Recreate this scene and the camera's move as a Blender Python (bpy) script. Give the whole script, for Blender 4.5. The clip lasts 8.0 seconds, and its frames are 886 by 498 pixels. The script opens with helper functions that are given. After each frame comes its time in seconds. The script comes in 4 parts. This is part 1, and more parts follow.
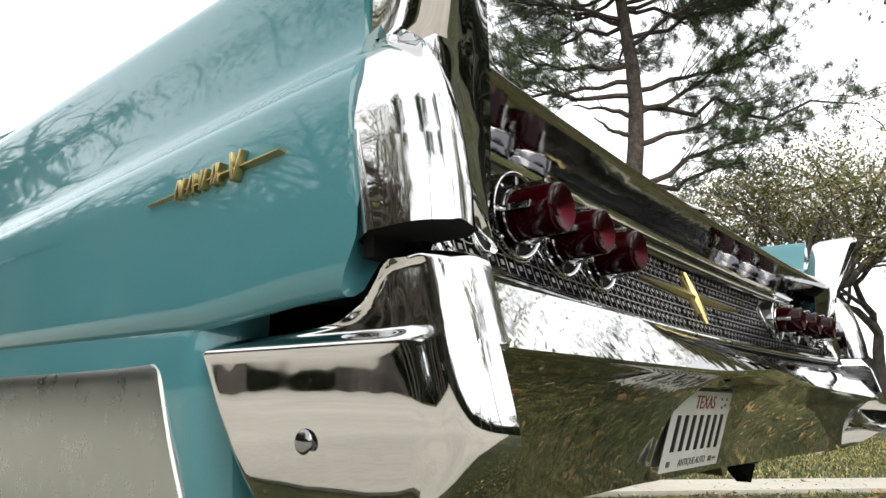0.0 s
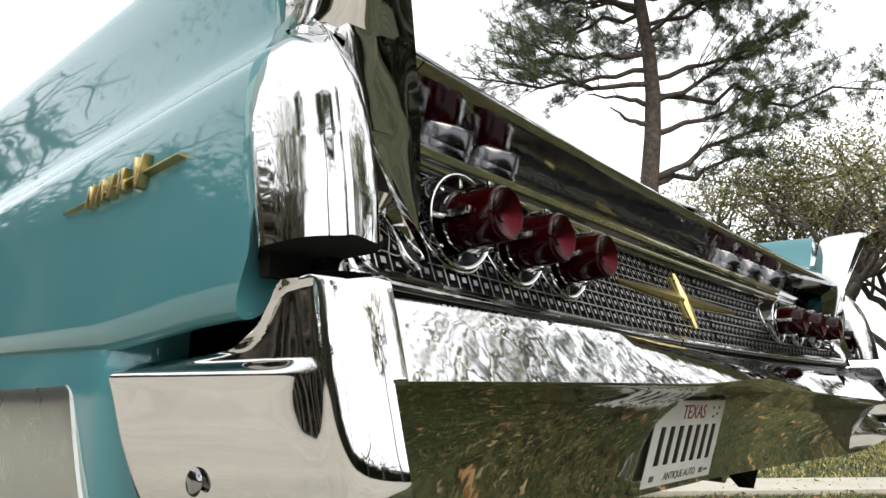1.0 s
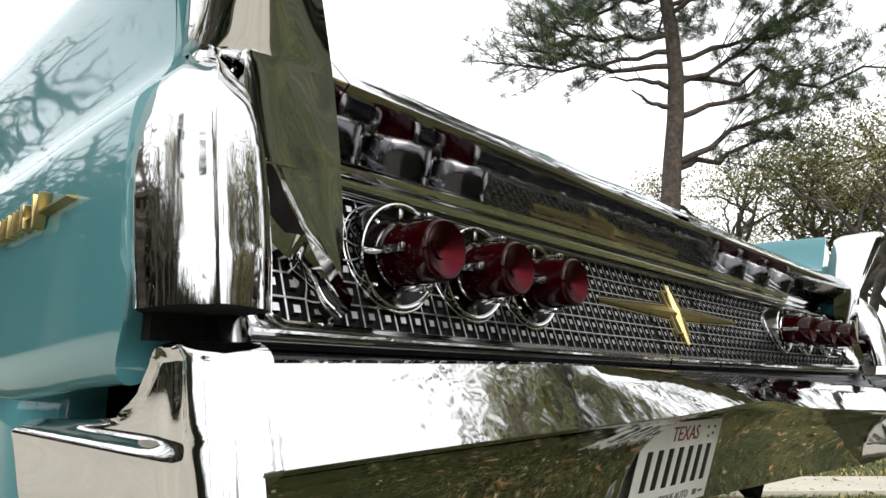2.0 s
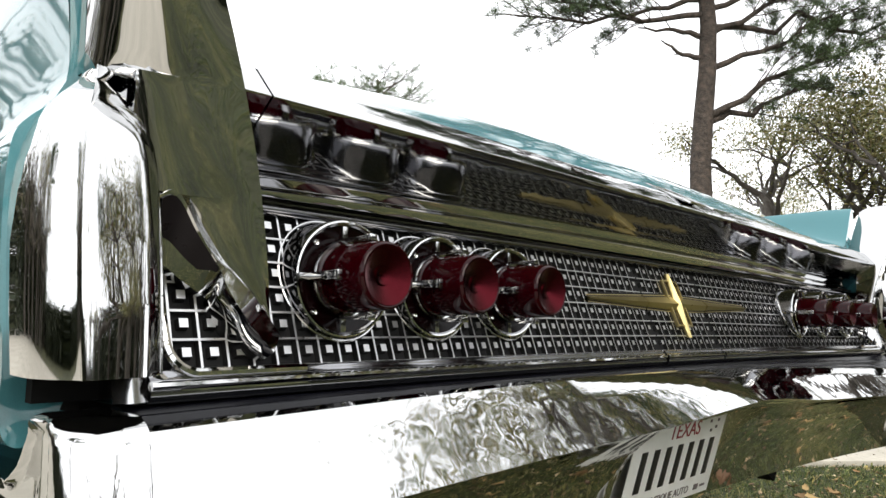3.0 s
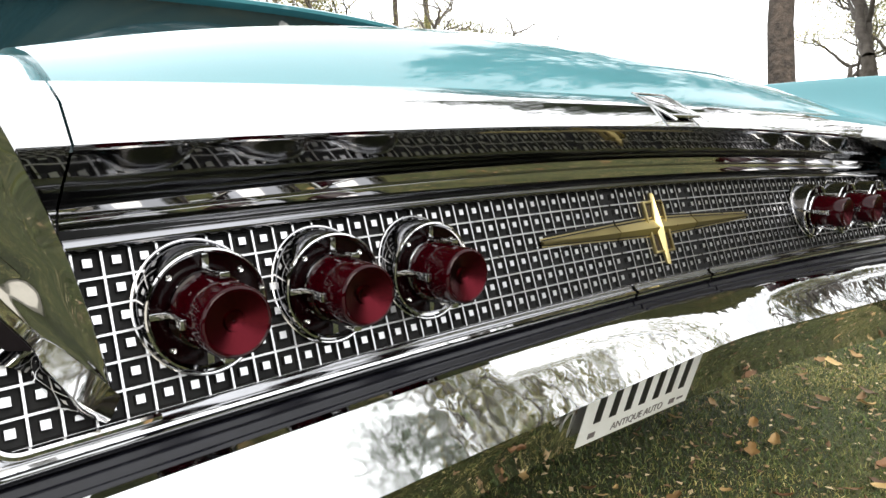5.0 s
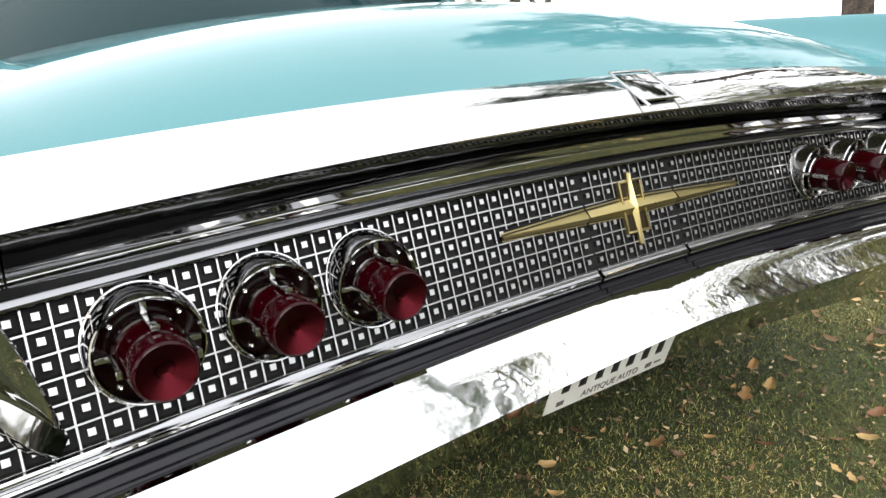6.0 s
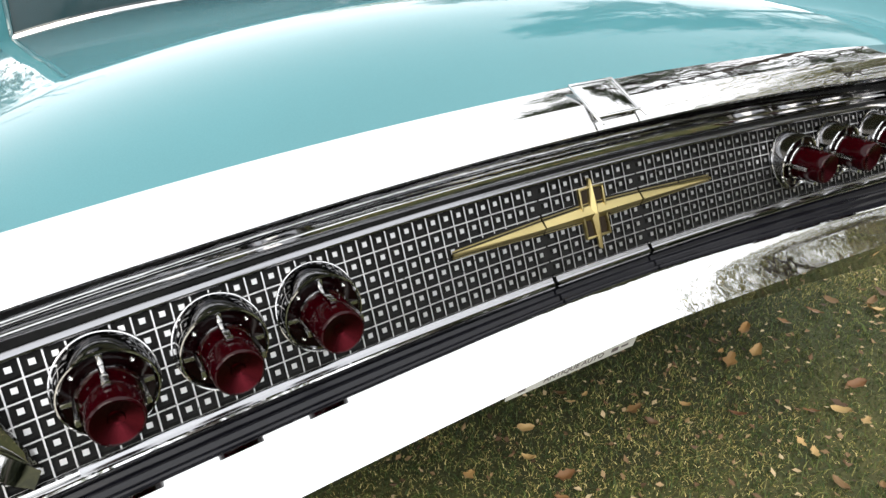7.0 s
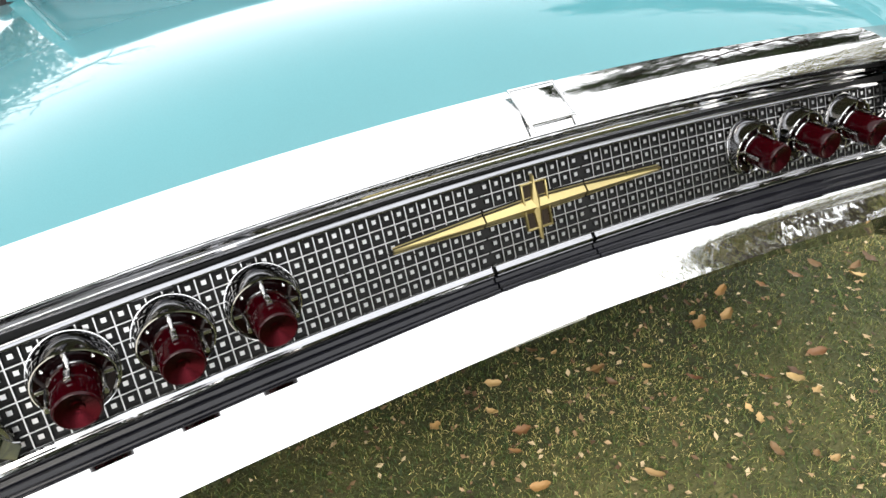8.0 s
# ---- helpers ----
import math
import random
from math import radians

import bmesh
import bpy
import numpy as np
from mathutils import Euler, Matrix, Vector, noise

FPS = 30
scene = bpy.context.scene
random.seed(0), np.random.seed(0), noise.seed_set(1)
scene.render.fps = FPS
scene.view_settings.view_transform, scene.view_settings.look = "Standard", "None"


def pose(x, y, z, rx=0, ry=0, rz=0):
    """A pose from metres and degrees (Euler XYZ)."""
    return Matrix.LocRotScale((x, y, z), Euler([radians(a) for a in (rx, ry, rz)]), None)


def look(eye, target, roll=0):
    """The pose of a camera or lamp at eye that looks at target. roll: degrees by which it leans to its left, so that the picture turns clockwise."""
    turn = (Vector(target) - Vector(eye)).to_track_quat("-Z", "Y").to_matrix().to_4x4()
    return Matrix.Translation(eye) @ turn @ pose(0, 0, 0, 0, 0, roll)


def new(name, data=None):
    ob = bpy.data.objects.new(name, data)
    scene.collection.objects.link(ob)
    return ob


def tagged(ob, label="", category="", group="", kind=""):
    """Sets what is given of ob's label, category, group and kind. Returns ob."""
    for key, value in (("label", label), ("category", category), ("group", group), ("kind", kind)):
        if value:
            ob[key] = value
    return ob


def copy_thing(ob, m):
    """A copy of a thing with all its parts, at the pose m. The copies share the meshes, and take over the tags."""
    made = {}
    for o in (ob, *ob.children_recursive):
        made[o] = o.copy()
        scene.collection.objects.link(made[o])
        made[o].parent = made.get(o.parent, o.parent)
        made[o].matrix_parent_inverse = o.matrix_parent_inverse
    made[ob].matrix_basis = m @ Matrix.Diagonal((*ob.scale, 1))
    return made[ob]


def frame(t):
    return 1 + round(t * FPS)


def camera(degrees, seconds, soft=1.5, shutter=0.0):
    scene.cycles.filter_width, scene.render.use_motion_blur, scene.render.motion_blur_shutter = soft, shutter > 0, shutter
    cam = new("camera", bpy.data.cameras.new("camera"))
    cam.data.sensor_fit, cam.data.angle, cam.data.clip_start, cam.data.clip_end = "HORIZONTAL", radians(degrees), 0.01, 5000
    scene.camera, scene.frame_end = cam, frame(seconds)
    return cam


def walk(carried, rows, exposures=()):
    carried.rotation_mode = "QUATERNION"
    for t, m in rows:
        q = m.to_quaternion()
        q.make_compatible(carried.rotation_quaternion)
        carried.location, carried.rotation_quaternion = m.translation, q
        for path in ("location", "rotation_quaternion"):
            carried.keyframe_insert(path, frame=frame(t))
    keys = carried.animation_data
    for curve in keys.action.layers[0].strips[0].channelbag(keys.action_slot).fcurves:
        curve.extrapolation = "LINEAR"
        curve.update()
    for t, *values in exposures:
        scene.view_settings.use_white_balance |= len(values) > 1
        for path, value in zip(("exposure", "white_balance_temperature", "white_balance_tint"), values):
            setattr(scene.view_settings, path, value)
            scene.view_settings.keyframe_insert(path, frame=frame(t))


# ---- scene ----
cam = camera(65.8, 8.0, soft=1.5)
PATH = [
    (0.0, pose(-1.3294, -0.4540, 0.3923, 102.642, -0.530, -50.919)),
    (0.5, pose(-1.2809, -0.4687, 0.4052, 102.398, -0.525, -50.117)),
    (1.0, pose(-1.2315, -0.4804, 0.4257, 101.867, -0.565, -49.328)),
    (1.5, pose(-1.1846, -0.4941, 0.4538, 101.411, -0.567, -48.371)),
    (1.7, pose(-1.1682, -0.4998, 0.4645, 101.286, -0.600, -48.027)),
    (2.8, pose(-1.0767, -0.5219, 0.5440, 97.257, -0.600, -45.354)),
    (3.0, pose(-1.0621, -0.5249, 0.5509, 96.832, -0.421, -44.912)),
    (3.5, pose(-1.0263, -0.5356, 0.5911, 94.507, -0.198, -43.691)),
    (4.0, pose(-0.9902, -0.5474, 0.6313, 90.969, -0.041, -42.266)),
    (4.5, pose(-0.9514, -0.5628, 0.6703, 86.502, 0.269, -41.054)),
    (5.0, pose(-0.9090, -0.5828, 0.7178, 81.643, 0.556, -39.820)),
    (5.2, pose(-0.8906, -0.5928, 0.7319, 80.020, 0.750, -39.229)),
    (6.3, pose(-0.7914, -0.6746, 0.9011, 70.166, 1.483, -34.427)),
    (6.5, pose(-0.7708, -0.6842, 0.9307, 68.695, 1.689, -33.773)),
    (7.0, pose(-0.7104, -0.7275, 1.0090, 64.796, 2.167, -31.748)),
    (7.5, pose(-0.6482, -0.7758, 1.0771, 61.043, 2.533, -29.882)),
    (8.0, pose(-0.5825, -0.8257, 1.1515, 57.721, 2.893, -27.911)),
]
walk(cam, PATH, exposures=[(0.0, 1.45), (1.5, 1.4), (3.5, 1.6), (4.5, 1.95), (5.2, 1.98), (6.5, 1.8), (7.5, 1.7), (8.0, 2.05)])

# ---- world and sun: bright, thinly overcast ----
SUN_ELEV, SUN_AZ = 42.0, 205.0
world = bpy.data.worlds.new("world")
scene.world = world
world.use_nodes = True
wn, wl = world.node_tree.nodes, world.node_tree.links
sky = wn.new("ShaderNodeTexSky")
sky.sky_type, sky.sun_disc = "NISHITA", False
sky.sun_elevation, sky.sun_rotation = radians(SUN_ELEV), radians(SUN_AZ)
sky.air_density, sky.dust_density = 1.0, 0.15
veil = wn.new("ShaderNodeHueSaturation")
veil.inputs["Saturation"].default_value = 0.10
wl.new(sky.outputs[0], veil.inputs["Color"])
cloud = wn.new("ShaderNodeMix")
cloud.data_type = "RGBA"
cloud.inputs["Factor"].default_value = 0.6
cloud.inputs["B"].default_value = (6.0, 6.1, 6.2, 1)
wl.new(veil.outputs[0], cloud.inputs["A"])
wl.new(cloud.outputs["Result"], wn["Background"].inputs["Color"])
wn["Background"].inputs["Strength"].default_value = 0.15
sun = new("sun", bpy.data.lights.new("sun", "SUN"))
sun.data.energy, sun.data.angle, sun.data.color = 0.7, radians(40), (1.0, 0.93, 0.80)
az, el = radians(SUN_AZ), radians(SUN_ELEV)
sun.matrix_world = look(Vector((math.sin(az) * math.cos(el), math.cos(az) * math.cos(el), math.sin(el))) * 40, (0, 0, 0))


# ---- materials ----
def material(name, base, rough=0.5, metal=0.0, **more):
    m = bpy.data.materials.new(name)
    m.use_nodes = True
    p = m.node_tree.nodes["Principled BSDF"]
    p.inputs["Base Color"].default_value = (*base, 1)
    p.inputs["Roughness"].default_value = rough
    p.inputs["Metallic"].default_value = metal
    for key, value in more.items():
        p.inputs[key.replace("_", " ")].default_value = value
    return m


def noise_node(m, scale, detail=4.0, rough=0.6, coord="Object"):
    nt = m.node_tree
    co = nt.nodes.new("ShaderNodeTexCoord")
    n = nt.nodes.new("ShaderNodeTexNoise")
    n.inputs["Scale"].default_value, n.inputs["Detail"].default_value, n.inputs["Roughness"].default_value = scale, detail, rough
    nt.links.new(co.outputs[coord], n.inputs["Vector"])
    return n


def vary_color(m, colors, scale, detail=4.0, second=None):
    """Base colour from a ramp over noise; second: another (scale, darkest factor) noise multiplied in."""
    nt = m.node_tree
    p = nt.nodes["Principled BSDF"]
    n = noise_node(m, scale, detail)
    ramp = nt.nodes.new("ShaderNodeValToRGB")
    while len(ramp.color_ramp.elements) < len(colors):
        ramp.color_ramp.elements.new(0.5)
    for i, c in enumerate(colors):
        ramp.color_ramp.elements[i].position = 0.3 + 0.4 * i / max(1, len(colors) - 1)
        ramp.color_ramp.elements[i].color = (*c, 1)
    nt.links.new(n.outputs["Fac"], ramp.inputs["Fac"])
    out = ramp.outputs["Color"]
    if second:
        n2 = noise_node(m, second[0], 5.0)
        mr = nt.nodes.new("ShaderNodeMapRange")
        mr.inputs["From Min"].default_value, mr.inputs["From Max"].default_value = 0.3, 0.7
        mr.inputs["To Min"].default_value, mr.inputs["To Max"].default_value = second[1], 1.0
        nt.links.new(n2.outputs["Fac"], mr.inputs["Value"])
        mix = nt.nodes.new("ShaderNodeMix")
        mix.data_type, mix.blend_type = "RGBA", "MULTIPLY"
        mix.inputs["Factor"].default_value = 1.0
        nt.links.new(out, mix.inputs["A"])
        nt.links.new(mr.outputs["Result"], mix.inputs["B"])
        out = mix.outputs["Result"]
    nt.links.new(out, p.inputs["Base Color"])
    return m


def vary_rough(m, lo, hi, scale, detail=5.0):
    nt = m.node_tree
    n = noise_node(m, scale, detail, 0.65)
    mr = nt.nodes.new("ShaderNodeMapRange")
    mr.inputs["From Min"].default_value, mr.inputs["From Max"].default_value = 0.3, 0.75
    mr.inputs["To Min"].default_value, mr.inputs["To Max"].default_value = lo, hi
    nt.links.new(n.outputs["Fac"], mr.inputs["Value"])
    nt.links.new(mr.outputs["Result"], nt.nodes["Principled BSDF"].inputs["Roughness"])
    return m


def relief(m, scale, strength, distance, detail=4.0, coat=False):
    nt = m.node_tree
    n = noise_node(m, scale, detail)
    b = nt.nodes.new("ShaderNodeBump")
    b.inputs["Strength"].default_value, b.inputs["Distance"].default_value = strength, distance
    nt.links.new(n.outputs["Fac"], b.inputs["Height"])
    nt.links.new(b.outputs["Normal"], nt.nodes["Principled BSDF"].inputs["Normal"])
    if coat:
        nt.links.new(b.outputs["Normal"], nt.nodes["Principled BSDF"].inputs["Coat Normal"])
    return m


def random_color(m, colors, per="object"):
    nt = m.node_tree
    info = nt.nodes.new("ShaderNodeObjectInfo" if per == "object" else "ShaderNodeNewGeometry")
    ramp = nt.nodes.new("ShaderNodeValToRGB")
    while len(ramp.color_ramp.elements) < len(colors):
        ramp.color_ramp.elements.new(0.5)
    for i, c in enumerate(colors):
        ramp.color_ramp.elements[i].position = i / max(1, len(colors) - 1)
        ramp.color_ramp.elements[i].color = (*c, 1)
    nt.links.new(info.outputs["Random" if per == "object" else "Random Per Island"], ramp.inputs["Fac"])
    nt.links.new(ramp.outputs["Color"], nt.nodes["Principled BSDF"].inputs["Base Color"])
    return m


PAINT = material("teal_paint", (0.04, 0.25, 0.30), 0.55, 0.0, Specular_IOR_Level=0.1, Coat_Weight=1.0, Coat_Roughness=0.04, Coat_IOR=1.5)
vary_color(PAINT, [(0.046, 0.168, 0.190), (0.055, 0.186, 0.209)], 900, 2.0, (3.0, 0.94))
CHROME = vary_rough(material("chrome", (0.58, 0.58, 0.577), 0.04, 1.0), 0.015, 0.06, 22)
relief(CHROME, 11, 0.07, 0.01, 2.0)
CHROME_WAVY = vary_rough(material("wavy_chrome", (0.60, 0.60, 0.597), 0.04, 1.0), 0.015, 0.06, 22)
relief(CHROME_WAVY, 12, 0.10, 0.009, 2.6)
# darker chrome that puts shade into the lip's underside
CHROME_LIP_SHADE = vary_rough(material("lip_shade_chrome", (0.40, 0.40, 0.405), 0.05, 1.0), 0.03, 0.08, 30)
relief(CHROME_LIP_SHADE, 14, 0.07, 0.008, 2.0)
# chrome with dark reflections and shade put into its colour
CHROME_DARK = vary_rough(material("darkened_chrome", (0.24, 0.24, 0.25), 0.08, 1.0), 0.05, 0.14, 40)
CHROME_AGED = vary_rough(material("aged_chrome", (0.50, 0.50, 0.50), 0.12, 1.0), 0.06, 0.22, 60)
relief(CHROME_AGED, 160, 0.06, 0.002)
SILL = vary_rough(material("dull_moulding", (0.30, 0.30, 0.31), 0.16, 1.0), 0.10, 0.26, 50)
STAINLESS = vary_rough(material("stainless", (0.36, 0.38, 0.36), 0.3, 1.0), 0.24, 0.36, 30)
SATIN = vary_rough(material("satin_silver", (0.58, 0.58, 0.585), 0.32, 1.0), 0.24, 0.46, 140)
GRIME = vary_color(material("black_grille_paint", (0.01, 0.01, 0.011), 0.5, 0.0, Specular_IOR_Level=0.1), [(0.009, 0.009, 0.0095), (0.017, 0.017, 0.017)], 60)
GOLD = vary_rough(material("gold_plate", (0.44, 0.36, 0.165), 0.32, 1.0), 0.26, 0.40, 25)
GOLD_DARK = material("brass_shadow", (0.014, 0.009, 0.005), 0.5, 0.0, Specular_IOR_Level=0.2)
# barrel red darker than the face, painting in light that passes the lens end
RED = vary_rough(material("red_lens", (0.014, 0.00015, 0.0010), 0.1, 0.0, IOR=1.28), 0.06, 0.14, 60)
DISH = vary_rough(material("oxblood_enamel", (0.003, 0.0004, 0.0006), 0.2, 0.0, Specular_IOR_Level=0.14), 0.10, 0.22, 40)
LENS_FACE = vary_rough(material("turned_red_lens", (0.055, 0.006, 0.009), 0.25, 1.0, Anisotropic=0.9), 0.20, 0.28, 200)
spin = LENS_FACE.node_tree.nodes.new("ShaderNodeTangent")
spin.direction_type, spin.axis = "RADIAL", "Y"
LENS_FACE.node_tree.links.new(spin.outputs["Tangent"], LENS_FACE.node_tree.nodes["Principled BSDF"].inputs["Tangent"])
BLACK = vary_rough(material("plain_black", (0.008, 0.006, 0.007), 0.3, 0.0, Specular_IOR_Level=0.2), 0.22, 0.4, 40)
RUBBER = vary_color(material("black_rubber", (0.008, 0.008, 0.011), 0.25, 0.0, Specular_IOR_Level=0.3), [(0.002, 0.002, 0.0035), (0.005, 0.005, 0.008)], 90)
# underbody black, also painted where hollows and gaps lie in shade
UNDER_AND_GAPS = material("underbody", (0.008, 0.008, 0.008), 0.85, 0.0, Specular_IOR_Level=0.1)
GLASS = material("tinted_glass", (0.012, 0.03, 0.035), 0.03, 0.0, Coat_Weight=1.0)
TYRE = material("tyre", (0.018, 0.018, 0.018), 0.75)
PLATE = vary_color(material("plate_white", (0.75, 0.75, 0.72), 0.45), [(0.70, 0.70, 0.66), (0.80, 0.80, 0.77)], 20)
INK = material("plate_ink", (0.012, 0.012, 0.014), 0.5)
RED_INK = material("plate_red", (0.30, 0.02, 0.03), 0.5)
GREY_INK = material("plate_grey", (0.12, 0.10, 0.10), 0.5)
LAWN = vary_color(material("lawn_soil", (0.1, 0.1, 0.04), 0.95), [(0.016, 0.020, 0.006), (0.046, 0.052, 0.013), (0.15, 0.135, 0.045)], 1.1, 8.0, (14.0, 0.55))
relief(LAWN, 60, 0.8, 0.02)
CONCRETE = vary_color(material("concrete", (0.5, 0.47, 0.40), 0.85), [(0.40, 0.37, 0.31), (0.55, 0.51, 0.43)], 1.5, 8.0, (40.0, 0.8))
relief(CONCRETE, 150, 0.4, 0.004)
BLADE = random_color(material("grass_blade", (0.1, 0.15, 0.04), 0.6), [(0.012, 0.027, 0.005), (0.036, 0.068, 0.011), (0.088, 0.122, 0.024), (0.25, 0.235, 0.07)], "island")
STRAW = random_color(material("dry_grass_blade", (0.4, 0.33, 0.15), 0.65), [(0.12, 0.105, 0.03), (0.33, 0.27, 0.085), (0.55, 0.45, 0.16), (0.72, 0.60, 0.27)], "island")
DRY_LEAF = relief(random_color(material("dry_leaf", (0.2, 0.1, 0.05), 0.6), [(0.06, 0.030, 0.012), (0.20, 0.115, 0.04), (0.42, 0.29, 0.12), (0.30, 0.17, 0.055), (0.11, 0.045, 0.018)]), 60, 0.5, 0.004)
CRUMB = random_color(material("leaf_crumbs", (0.15, 0.08, 0.04), 0.7), [(0.035, 0.018, 0.008), (0.12, 0.065, 0.028), (0.30, 0.20, 0.10), (0.50, 0.40, 0.24)], "island")
PINE_BARK = relief(vary_color(material("pine_bark", (0.1, 0.07, 0.05), 0.9), [(0.03, 0.024, 0.02), (0.07, 0.055, 0.045), (0.12, 0.09, 0.07)], 9, 6.0), 14, 1.0, 0.05)
OAK_BARK = relief(vary_color(material("oak_bark", (0.1, 0.09, 0.08), 0.9), [(0.06, 0.05, 0.042), (0.15, 0.13, 0.11)], 8, 6.0), 20, 1.0, 0.03)
WOOD_LEAF = random_color(material("dark_woods", (0.02, 0.03, 0.012), 0.7), [(0.012, 0.018, 0.008), (0.024, 0.034, 0.012), (0.045, 0.05, 0.02)], "island")
NEEDLE = random_color(material("pine_needles", (0.05, 0.09, 0.03), 0.6), [(0.03, 0.06, 0.018), (0.06, 0.10, 0.03), (0.11, 0.15, 0.05)], "island")
OAK_LEAF = random_color(material("oak_leaves", (0.1, 0.12, 0.04), 0.6), [(0.10, 0.125, 0.035), (0.18, 0.19, 0.055), (0.29, 0.26, 0.09), (0.24, 0.17, 0.07)], "island")


# ---- mesh helpers ----
def finish(bm, sharp=32.0):
    bmesh.ops.remove_doubles(bm, verts=bm.verts, dist=1e-5)
    bmesh.ops.recalc_face_normals(bm, faces=bm.faces)
    for f in bm.faces:
        f.smooth = True
    limit = radians(sharp)
    for e in bm.edges:
        if len(e.link_faces) != 2 or e.calc_face_angle(0) > limit:
            e.smooth = False


def part(name, bm, mat, parent=None, label="", sharp=32.0, raw=False):
    """Links a bmesh as one mesh object, under a thing or a part."""
    if not raw:
        finish(bm, sharp)
    me = bpy.data.meshes.new(name)
    bm.to_mesh(me)
    bm.free()
    me.materials.append(mat)
    ob = new(name, me)
    if parent:
        ob.parent = parent
    if label:
        tagged(ob, label)
    return ob


def spline(points, n):
    """n points along a smooth curve through a few control points."""
    p = np.array(points, float)
    k = len(p)
    q = np.vstack([2 * p[0] - p[1], p, 2 * p[-1] - p[-2]])
    out = []
    for u in np.linspace(0, k - 1, n):
        i = min(int(u), k - 2)
        f = u - i
        a, b, c, d = q[i], q[i + 1], q[i + 2], q[i + 3]
        out.append(0.5 * (2 * b + (c - a) * f + (2 * a - 5 * b + 4 * c - d) * f * f + (3 * b - a - 3 * c + d) * f**3))
    return np.array(out)


def loft(loops, closed=True, caps=True):
    """Skin over rows of points of equal count."""
    bm = bmesh.new()
    rows = [[bm.verts.new(tuple(p)) for p in loop] for loop in loops]
    n = len(rows[0])
    for a, b in zip(rows, rows[1:]):
        for i in range(n if closed else n - 1):
            j = (i + 1) % n
            bm.faces.new((a[i], a[j], b[j], b[i]))
    if caps and closed:
        bm.faces.new(rows[0])
        bm.faces.new(rows[-1])
    return bm


def sweep_x(profile, xs):
    """Closed profile (y, z) as a function of x, swept along x."""
    return loft([[(x, y, z) for y, z in profile(x)] for x in xs])


def rounded(points, r, n=4):
    """Rounds the corners of a closed (y, z) polygon by r."""
    pts = [Vector(p) for p in points]
    out = []
    for i, p in enumerate(pts):
        a, b = pts[i - 1], pts[(i + 1) % len(pts)]
        ra = min(r, 0.45 * (a - p).length)
        rb = min(r, 0.45 * (b - p).length)
        s, e = p + (a - p).normalized() * ra, p + (b - p).normalized() * rb
        for k in range(n + 1):
            f = k / n
            out.append(tuple((1 - f) ** 2 * s + 2 * f * (1 - f) * p + f * f * e))
    return out


def box(bm, size, centre=(0, 0, 0), turn=None, bevel=0.0):
    m = Matrix.Translation(centre) @ (turn.to_4x4() if turn else Matrix.Identity(4)) @ Matrix.Diagonal((*size, 1))
    made = bmesh.ops.create_cube(bm, size=1, matrix=m)
    if bevel:
        edges = list({e for v in made["verts"] for e in v.link_edges})
        bmesh.ops.bevel(bm, geom=edges, offset=bevel, segments=2, affect="EDGES", profile=0.6)
    return bm


def revolve(profile, n=40, caps=False):
    """(r, d) turned round the y axis, d along -y."""
    loops = []
    for k in range(n):
        a = 2 * math.pi * k / n
        loops.append([(r * math.cos(a), -d, r * math.sin(a)) for r, d in profile])
    loops.append(loops[0])
    return loft(loops, closed=False, caps=False)


def tube(path, radii, n=8):
    """Tapered tube along points."""
    pts = [Vector(p) for p in path]
    loops = []
    for i, p in enumerate(pts):
        d = (pts[min(i + 1, len(pts) - 1)] - pts[max(i - 1, 0)]).normalized()
        a = d.orthogonal().normalized() if i == 0 else (a - d * a.dot(d)).normalized()
        b = d.cross(a)
        loops.append([p + (a * math.cos(2 * math.pi * k / n) + b * math.sin(2 * math.pi * k / n)) * radii[i] for k in range(n)])
    return loops


# ---- ground ----
bm = bmesh.new()
rings = [0, 1.5, 3, 6, 12, 25, 60, 150, 400, 1500]
prev = [bm.verts.new((0, 0, 0))]
for r in rings[1:]:
    ring = [bm.verts.new((r * math.cos(a), r * math.sin(a), 0.015 * noise.noise(Vector((r * math.cos(a), r * math.sin(a), 0)) * 0.6) if r > 4 else 0.0)) for a in np.linspace(0, 2 * math.pi, 49)[:-1]]
    if len(prev) == 1:
        for i in range(48):
            bm.faces.new((prev[0], ring[i], ring[(i + 1) % 48]))
    else:
        for i in range(48):
            bm.faces.new((prev[i], ring[i], ring[(i + 1) % 48], prev[(i + 1) % 48]))
    prev = ring
tagged(part("ground", bm, LAWN), "mown lawn of green and straw-dry grass", "ground", kind="structure")

# concrete drive along the car's driver side, and a narrow path across the lawn
bm = bmesh.new()
box(bm, (9.0, 40.0, 0.05), (-5.7, 4.0, 0.0), bevel=0.008)
tagged(part("driveway", bm, CONCRETE), "pale beige concrete driveway slab beside the car", "driveway", kind="structure")
bm = bmesh.new()
n_dir = Vector((0.66, 0.75, 0)).normalized()
along = Vector((n_dir.y, -n_dir.x, 0))
box(bm, (9.0, 0.42, 0.05), n_dir * 1.95 + along * 4.6, Matrix.Rotation(math.atan2(along.y, along.x), 3, "Z"), 0.006)
tagged(part("path", bm, CONCRETE), "narrow pale concrete garden path in the lawn", "path", kind="structure")

# ---- the car: rear lines as curves over x (s = x squared); y grows towards the bonnet ----
car = tagged(new("car"), "teal classic hardtop car with chrome fins parked on grass", "car")


def lip_top(s):
    return (0.030 - 0.095 * s, 0.787 - 0.036 * s)


def lip_edge(s):
    return (-0.046 - 0.067 * s, 0.7450 - 0.035 * s)


def lip_low(s):
    return (0.018 - 0.064 * s, 0.7000 - 0.036 * s)


